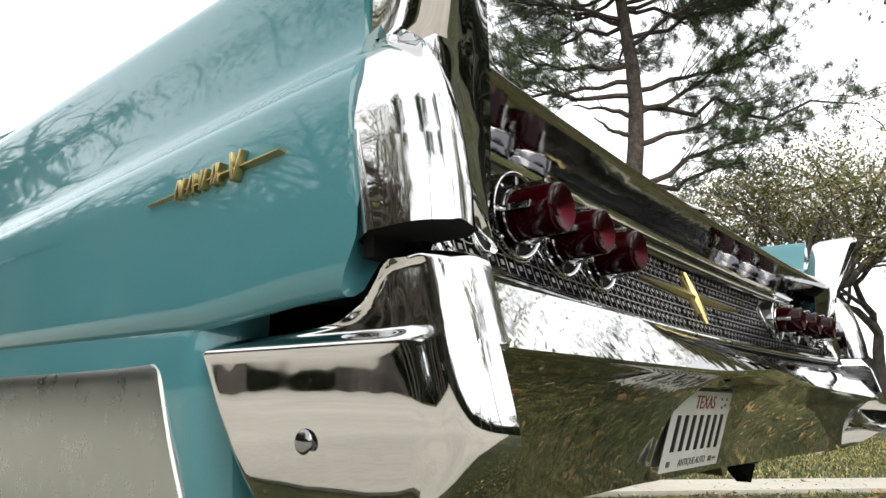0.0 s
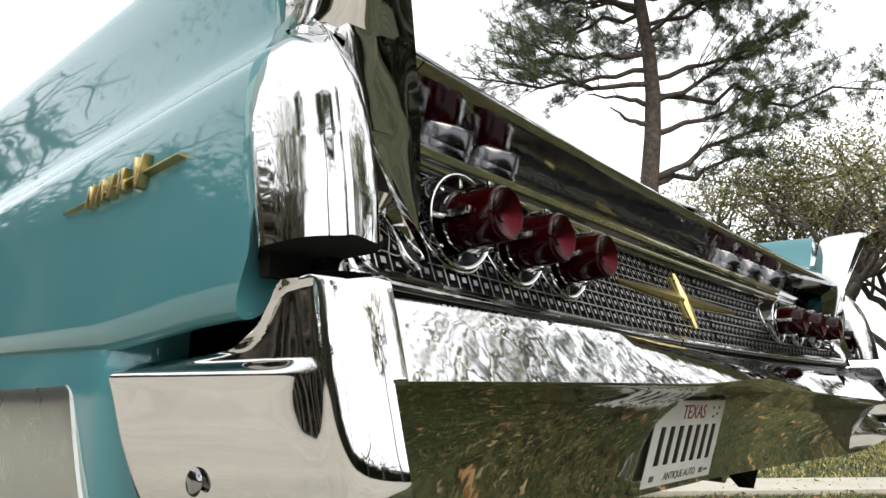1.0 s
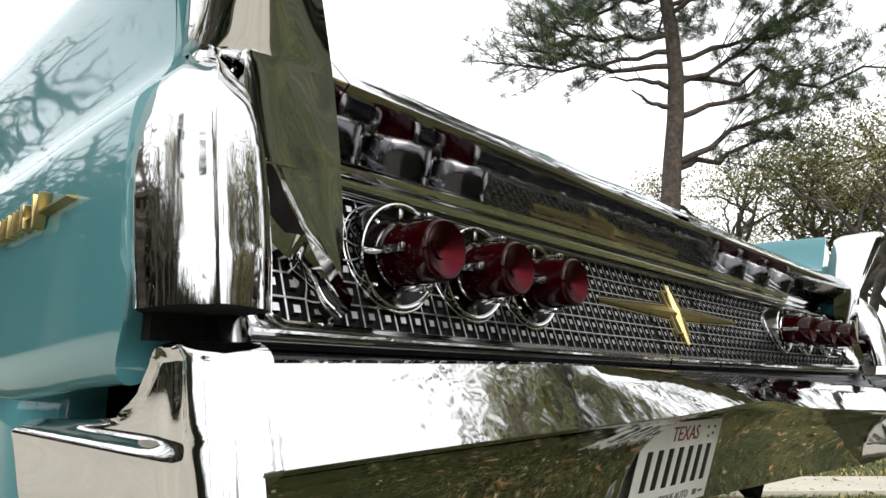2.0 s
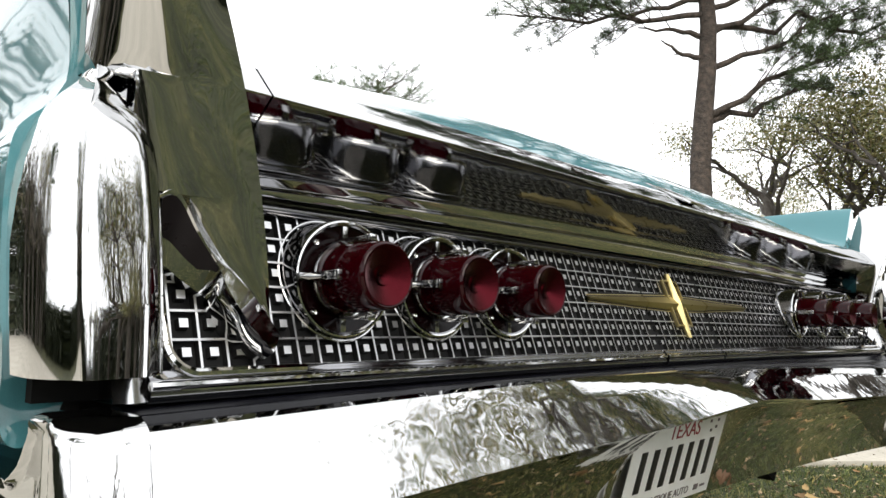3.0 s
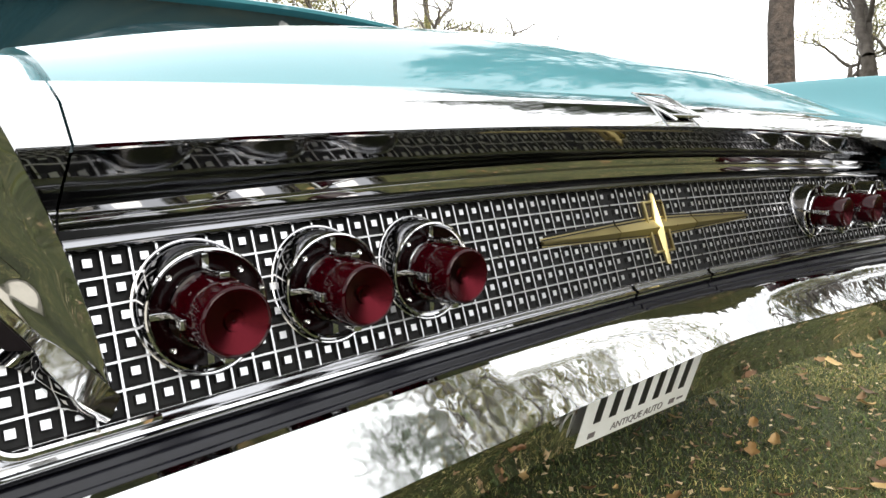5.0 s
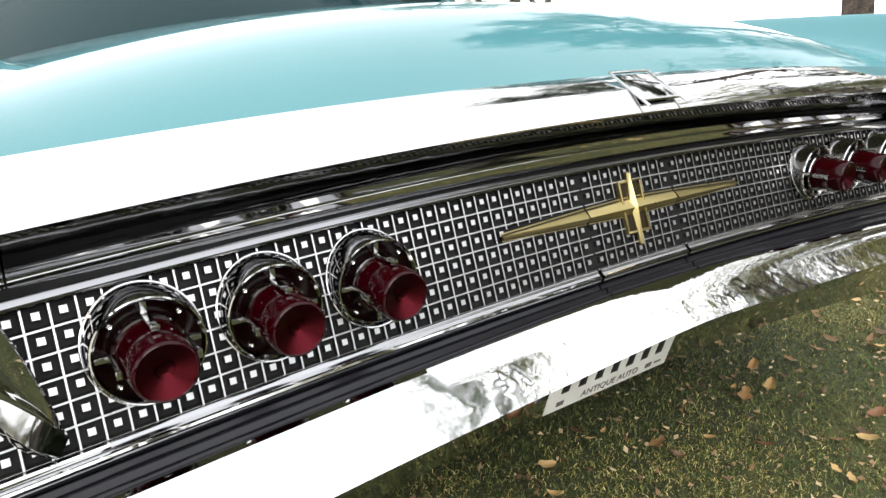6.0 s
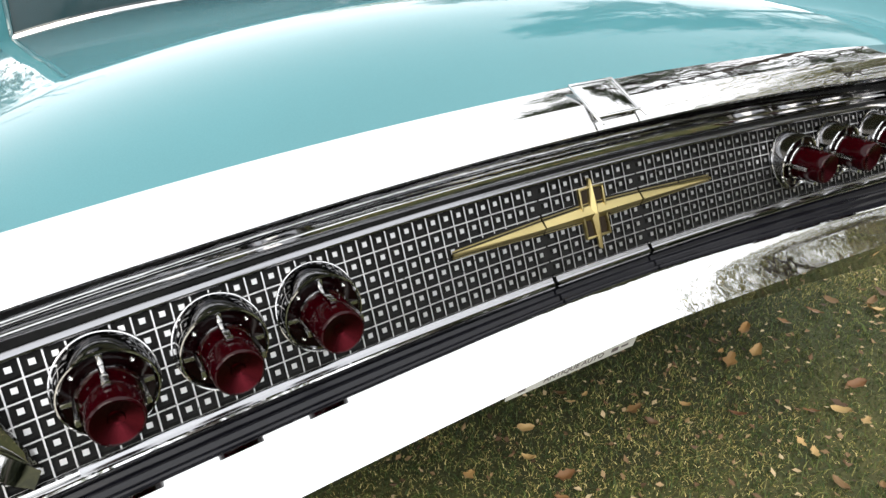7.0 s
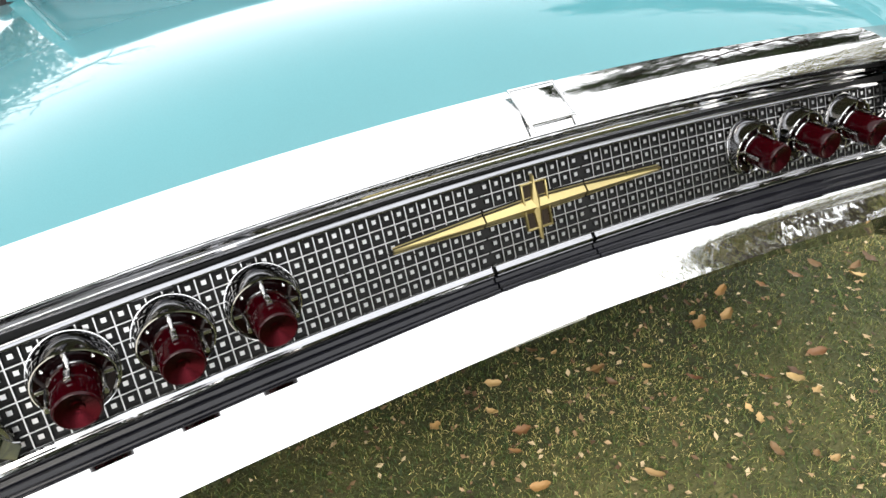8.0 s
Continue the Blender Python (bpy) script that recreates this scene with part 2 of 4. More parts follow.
def lip_back(s):
    return (0.0265 - 0.062 * s, 0.6725 - 0.029 * s)


def panel_bottom(s):
    return 0.524


def panel_top(s):
    return 0.657 - 0.020 * s


def panel_y(x, z):
    return -0.022 + 0.36 * (z - 0.52) - 0.075 * x * x


def xs_between(a, b, n):
    return [a + (b - a) * i / n for i in range(n + 1)]


# trunk lid: crowned sheet from the chrome lip to the rear window
DECK_X = 0.8025


def deck_z(x, y):
    s = x * x
    y0, z0 = lip_top(s)
    u = max(0.0, min(1.0, (y - y0) / 0.52))
    rise = 0.123 - 0.080 * s - 0.040 * s * s
    return z0 - 0.0015 + rise * (1 - (1 - u) ** 5) - 0.055 * max(0.0, y - y0 - 0.50) ** 1.3


rows = []
for i in range(41):
    x = -DECK_X + 2 * DECK_X * i / 40
    y0 = lip_top(x * x)[0]
    y1 = 1.46
    rows.append([(x, y0 + (y1 - y0) * (j / 24) ** 1.3, deck_z(x, y0 + (y1 - y0) * (j / 24) ** 1.3)) for j in range(25)])
low = [[(x, y, z - 0.02) for x, y, z in reversed(r)] for r in rows]
part("trunk_lid", loft([a + b for a, b in zip(rows, low)]), PAINT, car, "teal painted crowned trunk lid")


# chrome lip along the trunk's rear edge
def lip_profile(x):
    s = x * x
    (ty, tz), (ey, ez), (ly, lz), (by, bz) = lip_top(s), lip_edge(s), lip_low(s), lip_back(s)
    my, mz = 0.6 * ly + 0.4 * by, 0.6 * lz + 0.4 * bz
    qy, qz = ly - 0.0065, lz + 0.0052
    cove = [(ey + (qy - ey) * u, ez + (qz - ez) * u) for u in (0.2, 0.4, 0.6, 0.8, 0.95)] + [(ly - 0.0030, lz + 0.0020)]
    pts = [(ty + 0.006, tz + 0.004), (0.5 * (ty + ey) - 0.002, 0.5 * (tz + ez) + 0.008), (ey, ez)] + cove + [(ly, lz), (my - 0.0007, mz + 0.0018), (my + 0.0035, mz + 0.0014), (my + 0.0007, mz - 0.0016), (by, bz),
           (by + 0.05, bz + 0.02), (ty + 0.03, tz - 0.012)]
    return rounded(pts, 0.0006, 2)


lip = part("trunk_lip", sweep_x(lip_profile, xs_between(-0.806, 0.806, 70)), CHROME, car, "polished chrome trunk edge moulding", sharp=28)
# downward faces of the lip take the darker chrome as painted shade
lip.data.materials.append(CHROME_LIP_SHADE)
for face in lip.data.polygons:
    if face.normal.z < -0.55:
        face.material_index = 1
for side in (-1, 1):
    part("quarter_lip", sweep_x(lip_profile, xs_between(side * 0.8080, side * 0.868, 4)), CHROME, car, "chrome end of the trunk edge moulding", sharp=28)

# raised frame of the trunk medallion on the lip
frame_bm = bmesh.new()
(ty, tz), (ey, ez) = lip_top(0), lip_edge(0)
slope = math.atan2(tz - ez, ty - ey)
turn = Matrix.Rotation(slope, 3, "X")
mid = Vector((0, 0.5 * (ty + ey) - 0.004, 0.5 * (tz + ez) + 0.0085))
length = math.hypot(ty - ey, tz - ez)
for dx in (-0.041, 0.041):
    box(frame_bm, (0.004, length * 1.0, 0.0035), mid + Vector((dx, 0, 0)), turn, 0.0015)
for k in (-0.32, 0.48):
    box(frame_bm, (0.086, 0.004, 0.0035), mid + turn @ Vector((0, k * length, 0)), turn, 0.0015)
part("medallion_frame", frame_bm, CHROME, lip, "raised chrome frame on the moulding")
m_bm = bmesh.new()
box(m_bm, (0.078, length * 0.74, 0.003), mid + turn @ Vector((0, 0.003, -0.0015)), turn, 0.001)
part("medallion", m_bm, CHROME, lip, "flat bright metal inset")
# moulding above the grille, its dark chrome standing in for the shadowed slot
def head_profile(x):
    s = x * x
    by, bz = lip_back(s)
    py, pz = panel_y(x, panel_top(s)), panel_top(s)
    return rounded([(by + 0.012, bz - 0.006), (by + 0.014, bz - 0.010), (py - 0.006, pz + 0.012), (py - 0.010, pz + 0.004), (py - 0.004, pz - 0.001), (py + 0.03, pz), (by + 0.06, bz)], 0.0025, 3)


part("grille_head", sweep_x(head_profile, xs_between(-0.868, 0.868, 60)), CHROME_DARK, car, "chrome moulding above the grille, darkened as if in shade", sharp=28)

# grille panel in three sections
grille = part("grille", sweep_x(lambda x: [(panel_y(x, 0.508) + 0.004, 0.508), (panel_y(x, 0.508) + 0.03, 0.508), (panel_y(x, 0.672) + 0.03, 0.672), (panel_y(x, 0.672) + 0.004, 0.672)],
                             xs_between(-0.885, 0.885, 60)), GRIME, car, "black-painted grille back with bright lattice")
JOINT = 0.101
ROWS = 6
LAMPS_X = (0.470, 0.592, 0.714)
LAMP_Z = 0.594
LAMP_R = 0.0495


def cell_z(x, v):
    s = x * x
    return panel_bottom(s) + v * (panel_top(s) - panel_bottom(s))


def on_panel(x, v, out=0.0):
    z = cell_z(x, v)
    return Vector((x, panel_y(x, z) - out, z + 0.36 * out * 0.3))


# bars of the lattice: upright and level strips with bevelled faces
def bar(bm, pts, half, height, across):
    loops = []
    for p in pts:
        c = Vector(p)
        loops.append([c + across * half, c + across * half * 0.55 + Vector((0, -height, 0.1 * height)), c - across * half * 0.55 + Vector((0, -height, 0.1 * height)), c - across * half])
    rows_ = [[bm.verts.new(q) for q in lp] for lp in loops]
    for a, b in zip(rows_, rows_[1:]):
        for i in range(3):
            bm.faces.new((a[i], a[i + 1], b[i + 1], b[i])).material_index = 0 if i == 1 else 1


up = Vector((0, 0.34, 0.94))
sections = ((-0.866, -JOINT - 0.0020, 36), (-JOINT + 0.0020, JOINT - 0.0020, 9), (JOINT + 0.0020, 0.866, 36))
for a, b, cols in sections:
    bm = bmesh.new()
    for r in range(ROWS + 1):
        bar(bm, [on_panel(x, r / ROWS, -0.004) for x in xs_between(a, b, cols)], 0.0016, 0.0065, up)
    for c in range(cols + 1):
        x = a + (b - a) * c / cols
        if abs(abs(x) - JOINT) < 0.006:
            continue
        bar(bm, [on_panel(x, v / ROWS, -0.004) for v in range(ROWS + 1)], 0.0016, 0.0062, Vector((1, 0, 0)))
    part("lattice", bm, SATIN, grille, "satin silver square lattice with black sides", sharp=20).data.materials.append(GRIME)

# frame round the grille: lower moulding, thin inner line and rounded ends
def sill_profile(x):
    y, z = panel_y(x, 0.516), 0.516
    return rounded([(y - 0.001, z + 0.009), (y - 0.003, z + 0.0080), (y - 0.005, z + 0.004), (y - 0.0085, z + 0.002), (y - 0.0095, z - 0.008), (y - 0.003, z - 0.013), (y + 0.012, z - 0.012), (y + 0.012, z + 0.008)], 0.0022, 3)


for a, b, cols in ((-0.885, -JOINT - 0.0038, 30), (-JOINT + 0.0038, JOINT - 0.0038, 8), (JOINT + 0.0038, 0.885, 30)):
    part("grille_sill", sweep_x(sill_profile, xs_between(a, b, cols)), SILL, grille, "dull grey metal lower grille moulding", sharp=28)
    part("sill_edge", loft(tube([(x, panel_y(x, 0.516) - 0.0082, 0.5150) for x in xs_between(a, b, cols)], [0.0032] * (cols + 1), 8)), CHROME, grille, "bright chrome bead on the moulding")
for side in (-1, 1):
    # rounded end frame, bright with a dark groove
    for off, r, mat in ((0.872, 0.0035, CHROME), (0.8835, 0.005, CHROME)):
        pts = []
        for u in np.linspace(0, 1, 14):
            a = u * math.pi / 2
            x = off - 0.022 + 0.022 * math.cos(a)
            pts.append((x, 0.022 - 0.022 * math.sin(a)))
        path = [Vector((side * off, panel_y(off, 0.60) + 0.004, 0.604))]
        path += [Vector((side * x, panel_y(x, 0.520 + d) - 0.006, 0.522 + d - (off - 0.872) * 0.9)) for x, d in pts]
        path += [Vector((side * x, panel_y(x, 0.52) - 0.006, 0.522 - (off - 0.872) * 0.9)) for x in (0.82, 0.76)]
        part("end_frame", loft(tube(path, [r] * len(path), 8)), mat, grille, "rounded chrome end of the grille frame")

    rows_e = [[(side * x, panel_y(x, z) - 0.004 - 0.004 * math.sin(math.pi * (x - 0.886) / 0.022), z) for x in np.linspace(0.886, 0.908, 6)] + [(side * 0.908, panel_y(0.9, z) + 0.03, z), (side * 0.886, panel_y(0.9, z) + 0.03, z)] for z in np.linspace(0.506, 0.660, 8)]
    part("grille_end", loft(rows_e), CHROME_AGED, grille, "aged chrome upright at the grille's end")

# small raised square in every cell: singly where the camera passes, joined beyond
pip_bm = bmesh.new()
h = 0.0039
base = [pip_bm.verts.new((x, 0, z)) for x, z in ((-h, -h), (h, -h), (h, h), (-h, h))]
top = [pip_bm.verts.new((x * 0.82, -0.0062, z * 0.82)) for x, z in ((-h, -h), (h, -h), (h, h), (-h, h))]
pip_bm.faces.new(top)
for i in range(4):
    pip_bm.faces.new((base[i], base[(i + 1) % 4], top[(i + 1) % 4], top[i])).material_index = 1
bmesh.ops.recalc_face_normals(pip_bm, faces=pip_bm.faces)
pip_mesh = bpy.data.meshes.new("grille_square")
pip_bm.to_mesh(pip_mesh)
pip_mesh.materials.append(SATIN)
pip_mesh.materials.append(GRIME)
tilt = Matrix.Rotation(-math.atan(0.36), 4, "X")
rest = bmesh.new()
count = 0
for a, b, cols in sections:
    for c in range(cols):
        x = a + (b - a) * (c + 0.5) / cols
        for r in range(ROWS):
            p = on_panel(x, (r + 0.5) / ROWS, -0.004)
            if any(math.hypot(abs(x) - lx, p.z - LAMP_Z) < LAMP_R - 0.004 for lx in LAMPS_X):
                continue
            m = Matrix.Translation(p) @ tilt
            if x < 0.10 and count < 300:
                ob = new("grille_square", pip_mesh)
                ob.parent = grille
                ob.matrix_basis = m
                count += 1
            else:
                vs = [rest.verts.new(m @ v.co) for v in pip_mesh.vertices]
                for f in pip_mesh.polygons:
                    rest.faces.new([vs[i] for i in f.vertices]).material_index = f.material_index
squares = part("grille_square_rest", rest, SATIN, grille, "rows of small raised silver squares", raw=True)
squares.data.materials.append(GRIME)
tagged(squares, kind="stuff")

# four-pointed gold emblem across the joints
emblem = new("emblem")
emblem.parent = car


def ridge(bm, a, b, wa, wb, depth, cross):
    """Faceted spear from a to b with half widths wa, wb and a raised ridge."""
    lp = []
    for p, w in ((Vector(a), wa), (Vector(b), wb)):
        d = depth * (0.35 + 0.65 * w / max(wa, wb))
        lp.append([p + cross * w, p + cross * w * 0.9 + Vector((0, -0.004, 0)), p + Vector((0, -0.004 - d, 0)), p - cross * w * 0.9 + Vector((0, -0.004, 0)), p - cross * w])
    rws = [[bm.verts.new(q) for q in l] for l in lp]
    for i in range(4):
        bm.faces.new((rws[0][i], rws[0][i + 1], rws[1][i + 1], rws[1][i]))
    for rw in rws:
        bm.faces.new(rw)


EZ = 0.5975


def ey_(x, z):
    return panel_y(x, z) - 0.001


for a, b, wa, wb in ((-0.264, -JOINT - 0.0018, 0.0028, 0.0098), (-JOINT + 0.0018, 0, 0.0099, 0.0135), (0, JOINT - 0.0018, 0.0135, 0.0099), (JOINT + 0.0018, 0.264, 0.0098, 0.0028)):
    bm = bmesh.new()
    ridge(bm, (a, ey_(a, EZ), EZ), (b, ey_(b, EZ), EZ), wa * 0.9, wb * 0.95, 0.0065, Vector((0, 0.3, 0.95)))
    part("spear", bm, GOLD, emblem, "gold-plated faceted spear", sharp=12)
    for grow, back_, mat, name, note in ((0.0014, 0.0018, GRIME, "spear_groove", "black groove round the spear"), (0.0034, 0.0022, GOLD, "spear_border", "thin gold border"), (0.0066, 0.0030, GRIME, "spear_base", "black outline under the spear")):
        bm = bmesh.new()
        ridge(bm, (a, ey_(a, EZ) + back_, EZ), (b, ey_(b, EZ) + back_, EZ), wa + grow, wb + grow, 0.0004, Vector((0, 0.3, 0.95)))
        part(name, bm, mat, emblem, note, sharp=12)
bm = bmesh.new()
ridge(bm, (0, ey_(0, EZ + 0.050) - 0.002, EZ + 0.050), (0, ey_(0, EZ) - 0.002, EZ), 0.0022, 0.0088, 0.0075, Vector((1, 0, 0)))
ridge(bm, (0, ey_(0, EZ) - 0.002, EZ), (0, ey_(0, EZ - 0.054) - 0.002, EZ - 0.054), 0.0088, 0.0022, 0.0075, Vector((1, 0, 0)))
part("star", bm, GOLD, emblem, "gold-plated upright star blade", sharp=12)
bm = bmesh.new()
lean = Matrix.Rotation(-math.atan(0.36), 3, "X")
fc = Vector((0, panel_y(0, EZ) - 0.004, EZ))
for dx in (-0.0235, 0.0235):
    box(bm, (0.0035, 0.008, 0.074), fc + Vector((dx, 0, 0)), lean, 0.0008)
for k in (-0.0385, 0.0385):
    box(bm, (0.0505, 0.008, 0.0035), fc + lean @ Vector((0, 0, k)), lean, 0.0008)
part("emblem_frame", bm, GOLD, emblem, "gold rectangular frame")
bm = bmesh.new()
box(bm, (0.057, 0.004, 0.0865), fc + lean @ Vector((0, 0.0035, 0)), lean)
part("emblem_back", bm, GRIME, emblem, "black outline behind the frame")
bm = bmesh.new()
box(bm, (0.044, 0.004, 0.074), fc + lean @ Vector((0, 0.003, 0)), lean)
part("emblem_inset", bm, GOLD_DARK, emblem, "dark recessed field behind the star")


# ---- tail lamps: six alike ----
def build_lamp():
    lamp = new("tail_lamp")
    lamp.parent = car
    D = 0.026
    bezel = revolve([(LAMP_R - 0.004, -0.03), (LAMP_R, -0.03), (LAMP_R, D - 0.004), (LAMP_R - 0.0012, D - 0.0008), (LAMP_R - 0.0028, D), (LAMP_R - 0.0045, D - 0.0012), (LAMP_R - 0.0045, -0.03)], n=56)
    # darker colour in place of the dark lattice the chrome barrel mirrors
    part("bezel", bezel, CHROME_DARK, lamp, "dark chrome lamp barrel")
    rim = revolve([(LAMP_R - 0.0030, D - 0.0030), (LAMP_R - 0.0030, D), (LAMP_R - 0.0018, D + 0.0010), (LAMP_R - 0.0004, D + 0.0006), (LAMP_R + 0.0003, D - 0.0010)], n=56)
    part("bezel_rim", rim, CHROME, lamp, "thin bright rim of the lamp barrel")
    ring = []
    for k in range(57):
        a = 2 * math.pi * k / 56
        c = Vector((1.05 * LAMP_R * math.cos(a), 0.36 * LAMP_R * 1.05 * math.sin(a) - 0.006, 1.05 * LAMP_R * math.sin(a)))
        rad = Vector((math.cos(a), 0, math.sin(a)))
        ring.append([c + rad * 0.0015 * math.cos(b) + Vector((0, 0.0015 * math.sin(b), 0)) for b in np.linspace(0, 2 * math.pi, 9)[:-1]])
    part("flange", loft(ring, caps=False), CHROME_AGED, lamp, "chrome mounting ring")
    dish = revolve([(0.0005, D - 0.008), (0.028, D - 0.008), (0.040, D - 0.0045), (LAMP_R - 0.0044, D - 0.003)], n=48)
    part("dish", dish, DISH, lamp, "glossy dark red lamp dish")
    part("lens_ring", revolve([(0.0290, D - 0.008), (0.0318, D - 0.004), (0.0322, D + 0.000), (0.0314, D + 0.0016), (0.0290, D + 0.0010)], n=48), CHROME, lamp, "thin chrome ring round the lens")
    # lens: tapered red barrel, solid, with a shallow turned cone at its end
    L = D + 0.056
    prof = [(0.0004, D - 0.0075), (0.0288, D - 0.0075), (0.0290, D + 0.02), (0.0275, L - 0.004), (0.0266, L - 0.0014), (0.0250, L - 0.0003), (0.0238, L - 0.0010), (0.0004, L - 0.0122)]
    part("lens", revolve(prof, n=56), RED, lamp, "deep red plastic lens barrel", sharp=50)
    cone = [(0.0236, L - 0.0004)]
    cone += [(0.0078, L - 0.0076), (0.0074, L - 0.0064), (0.0052, L - 0.0072), (0.0030, L - 0.0086), (0.0004, L - 0.0086)]
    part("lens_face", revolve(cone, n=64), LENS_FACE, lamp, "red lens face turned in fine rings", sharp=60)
    for k in range(4):
        a = math.pi / 2 * k
        bm = bmesh.new()
        rot = Matrix.Rotation(-a, 3, "Y")
        box(bm, (0.0034, 0.040, 0.0074), rot @ Vector((0.0325, -D - 0.014, 0)), rot, 0.0008)
        box(bm, (0.013, 0.003, 0.0055), rot @ Vector((0.0385, -D + 0.0035, 0)), rot, 0.0008)
        clip = part("clip", bm, CHROME_AGED, lamp, "dull chrome retaining clip")
        bm = bmesh.new()
        box(bm, (0.0050, 0.0045, 0.0078), rot @ Vector((0.0325, -D - 0.0335, 0)), rot, 0.0008)
        part("clip_end", bm, CHROME, clip, "bright clip end")
    for k in range(4):
        a = math.pi / 4 + math.pi / 2 * k
        bm = revolve([(0.0003, 0.0022), (0.0012, 0.0012), (0.0024, 0.0020), (0.0029, 0.0)], n=10)
        ob = part("screw", bm, CHROME, lamp, "small chrome screw")
        ob.location = (0.0405 * math.cos(a), -(D - 0.0048), 0.0405 * math.sin(a))
    return lamp


first = build_lamp()
places = [(sx * lx, panel_y(lx, LAMP_Z), LAMP_Z) for sx in (-1, 1) for lx in LAMPS_X]
first.matrix_basis = pose(*places[0])
for p in places[1:]:
    copy_thing(first, pose(*p))

# ---- dark shelf between grille and bumper ----
def bump_top(x):
    return (-0.085 - 0.048 * x * x + 0.022 * math.exp(-(x / 0.35) ** 2), 0.496 - 0.012 * x * x - 0.018 * max(x, -0.5))


def bump_crease(x):
    mid_arch = math.exp(-(x / 0.2) ** 2)
    return (-0.128 - 0.050 * x * x - 0.009 * mid_arch, 0.440 - 0.010 * x * x - 0.020 * max(0.0, x) + 0.013 * mid_arch)


def bump_low(s):
    return (0.060 - 0.150 * s, 0.260 + 0.020 * s)


def shelf_profile(x):
    y, z = panel_y(x, 0.505), 0.503
    dy, dz = bump_top(x)
    steps = ((0.0, 0.0), (0.10, -0.001), (0.20, -0.007), (0.30, -0.007), (0.36, -0.003), (0.48, -0.0035), (0.55, -0.010), (0.62, -0.010), (0.66, -0.007), (0.74, -0.008), (0.80, -0.014), (0.88, -0.020), (0.96, -0.022))
    run = [(y + 0.004 + (dy + 0.004 - y - 0.004) * u, z + d + (dz + 0.006 - z) * u) for u, d in steps]
    return rounded([(y + 0.02, z)] + run + [(dy + 0.005, dz - 0.004), (dy + 0.005, dz - 0.04), (y + 0.02, z - 0.04)], 0.0016, 2)


for a, b, cols in ((-0.90, -JOINT - 0.002, 30), (-JOINT + 0.002, JOINT - 0.002, 8), (JOINT + 0.002, 0.90, 30)):
    part("bumper_seal", sweep_x(shelf_profile, xs_between(a, b, cols)), RUBBER, car, "black ribbed filler strip above the bumper")

# ---- bumper bar with plate pocket ----
POCKET = 0.155


def bumper_profile(x):
    s = x * x
    (dy, dz), (ey, ez), (fy, fz) = bump_top(x), bump_crease(x), bump_low(s)
    upper = [(dy + 0.010, dz - 0.003), (dy + 0.003, dz), (dy - 0.003, dz - 0.0025), (0.62 * dy + 0.38 * ey - 0.0006, 0.62 * dz + 0.38 * ez + 0.0004), (0.3 * dy + 0.7 * ey - 0.0002, 0.3 * dz + 0.7 * ez + 0.0001), (ey - 0.0006, ez + 0.0010), (ey + 0.0016, ez - 0.0006), (ey + 0.010, ez - 0.0040)]
    pocket = [(ey + 0.014, ez - 0.0065), (ey + 0.022, ez - 0.011), (-0.030, ez - 0.014), (-0.006, 0.421), (0.004, 0.400), (0.030, 0.318), (0.049, 0.262), (fy - 0.006, fz + 0.006)]
    plain = []
    for k in range(8):
        u = (k + 0.5) / 8.6
        a, b, c, d = (1 - u) ** 3, 3 * u * (1 - u) ** 2, 3 * u * u * (1 - u), u ** 3
        plain.append((a * (ey + 0.010) + b * (ey + 0.080) + c * (0.030 - 0.130 * s) + d * fy, a * (ez - 0.0045) + b * (ez - 0.013) + c * 0.362 + d * fz))
    w = max(0.0, min(1.0, (abs(x) - POCKET) / 0.024)) ** 0.6
    lower = [(a[0] + (b[0] - a[0]) * w, a[1] + (b[1] - a[1]) * w) for a, b in zip(pocket, plain)]
    end = [(fy, fz), (fy + 0.006, fz + 0.001), (fy + 0.008, fz + 0.008)]
    back = [(fy + 0.03, fz + 0.09), (ey + 0.12, ez - 0.01), (dy + 0.05, dz - 0.05), (dy + 0.016, dz - 0.02)]
    return upper + lower + end + back


half_xs = [POCKET + d for d in (0.0005, 0.002, 0.004, 0.007, 0.011, 0.016, 0.021, 0.0245)] + xs_between(POCKET + 0.035, 0.925, 34)
xs = [-v for v in reversed(half_xs)] + xs_between(-POCKET, POCKET, 12) + half_xs
bumper = part("rear_bumper", sweep_x(bumper_profile, xs), CHROME_WAVY, car, "heavy polished chrome rear bumper bar", sharp=30)


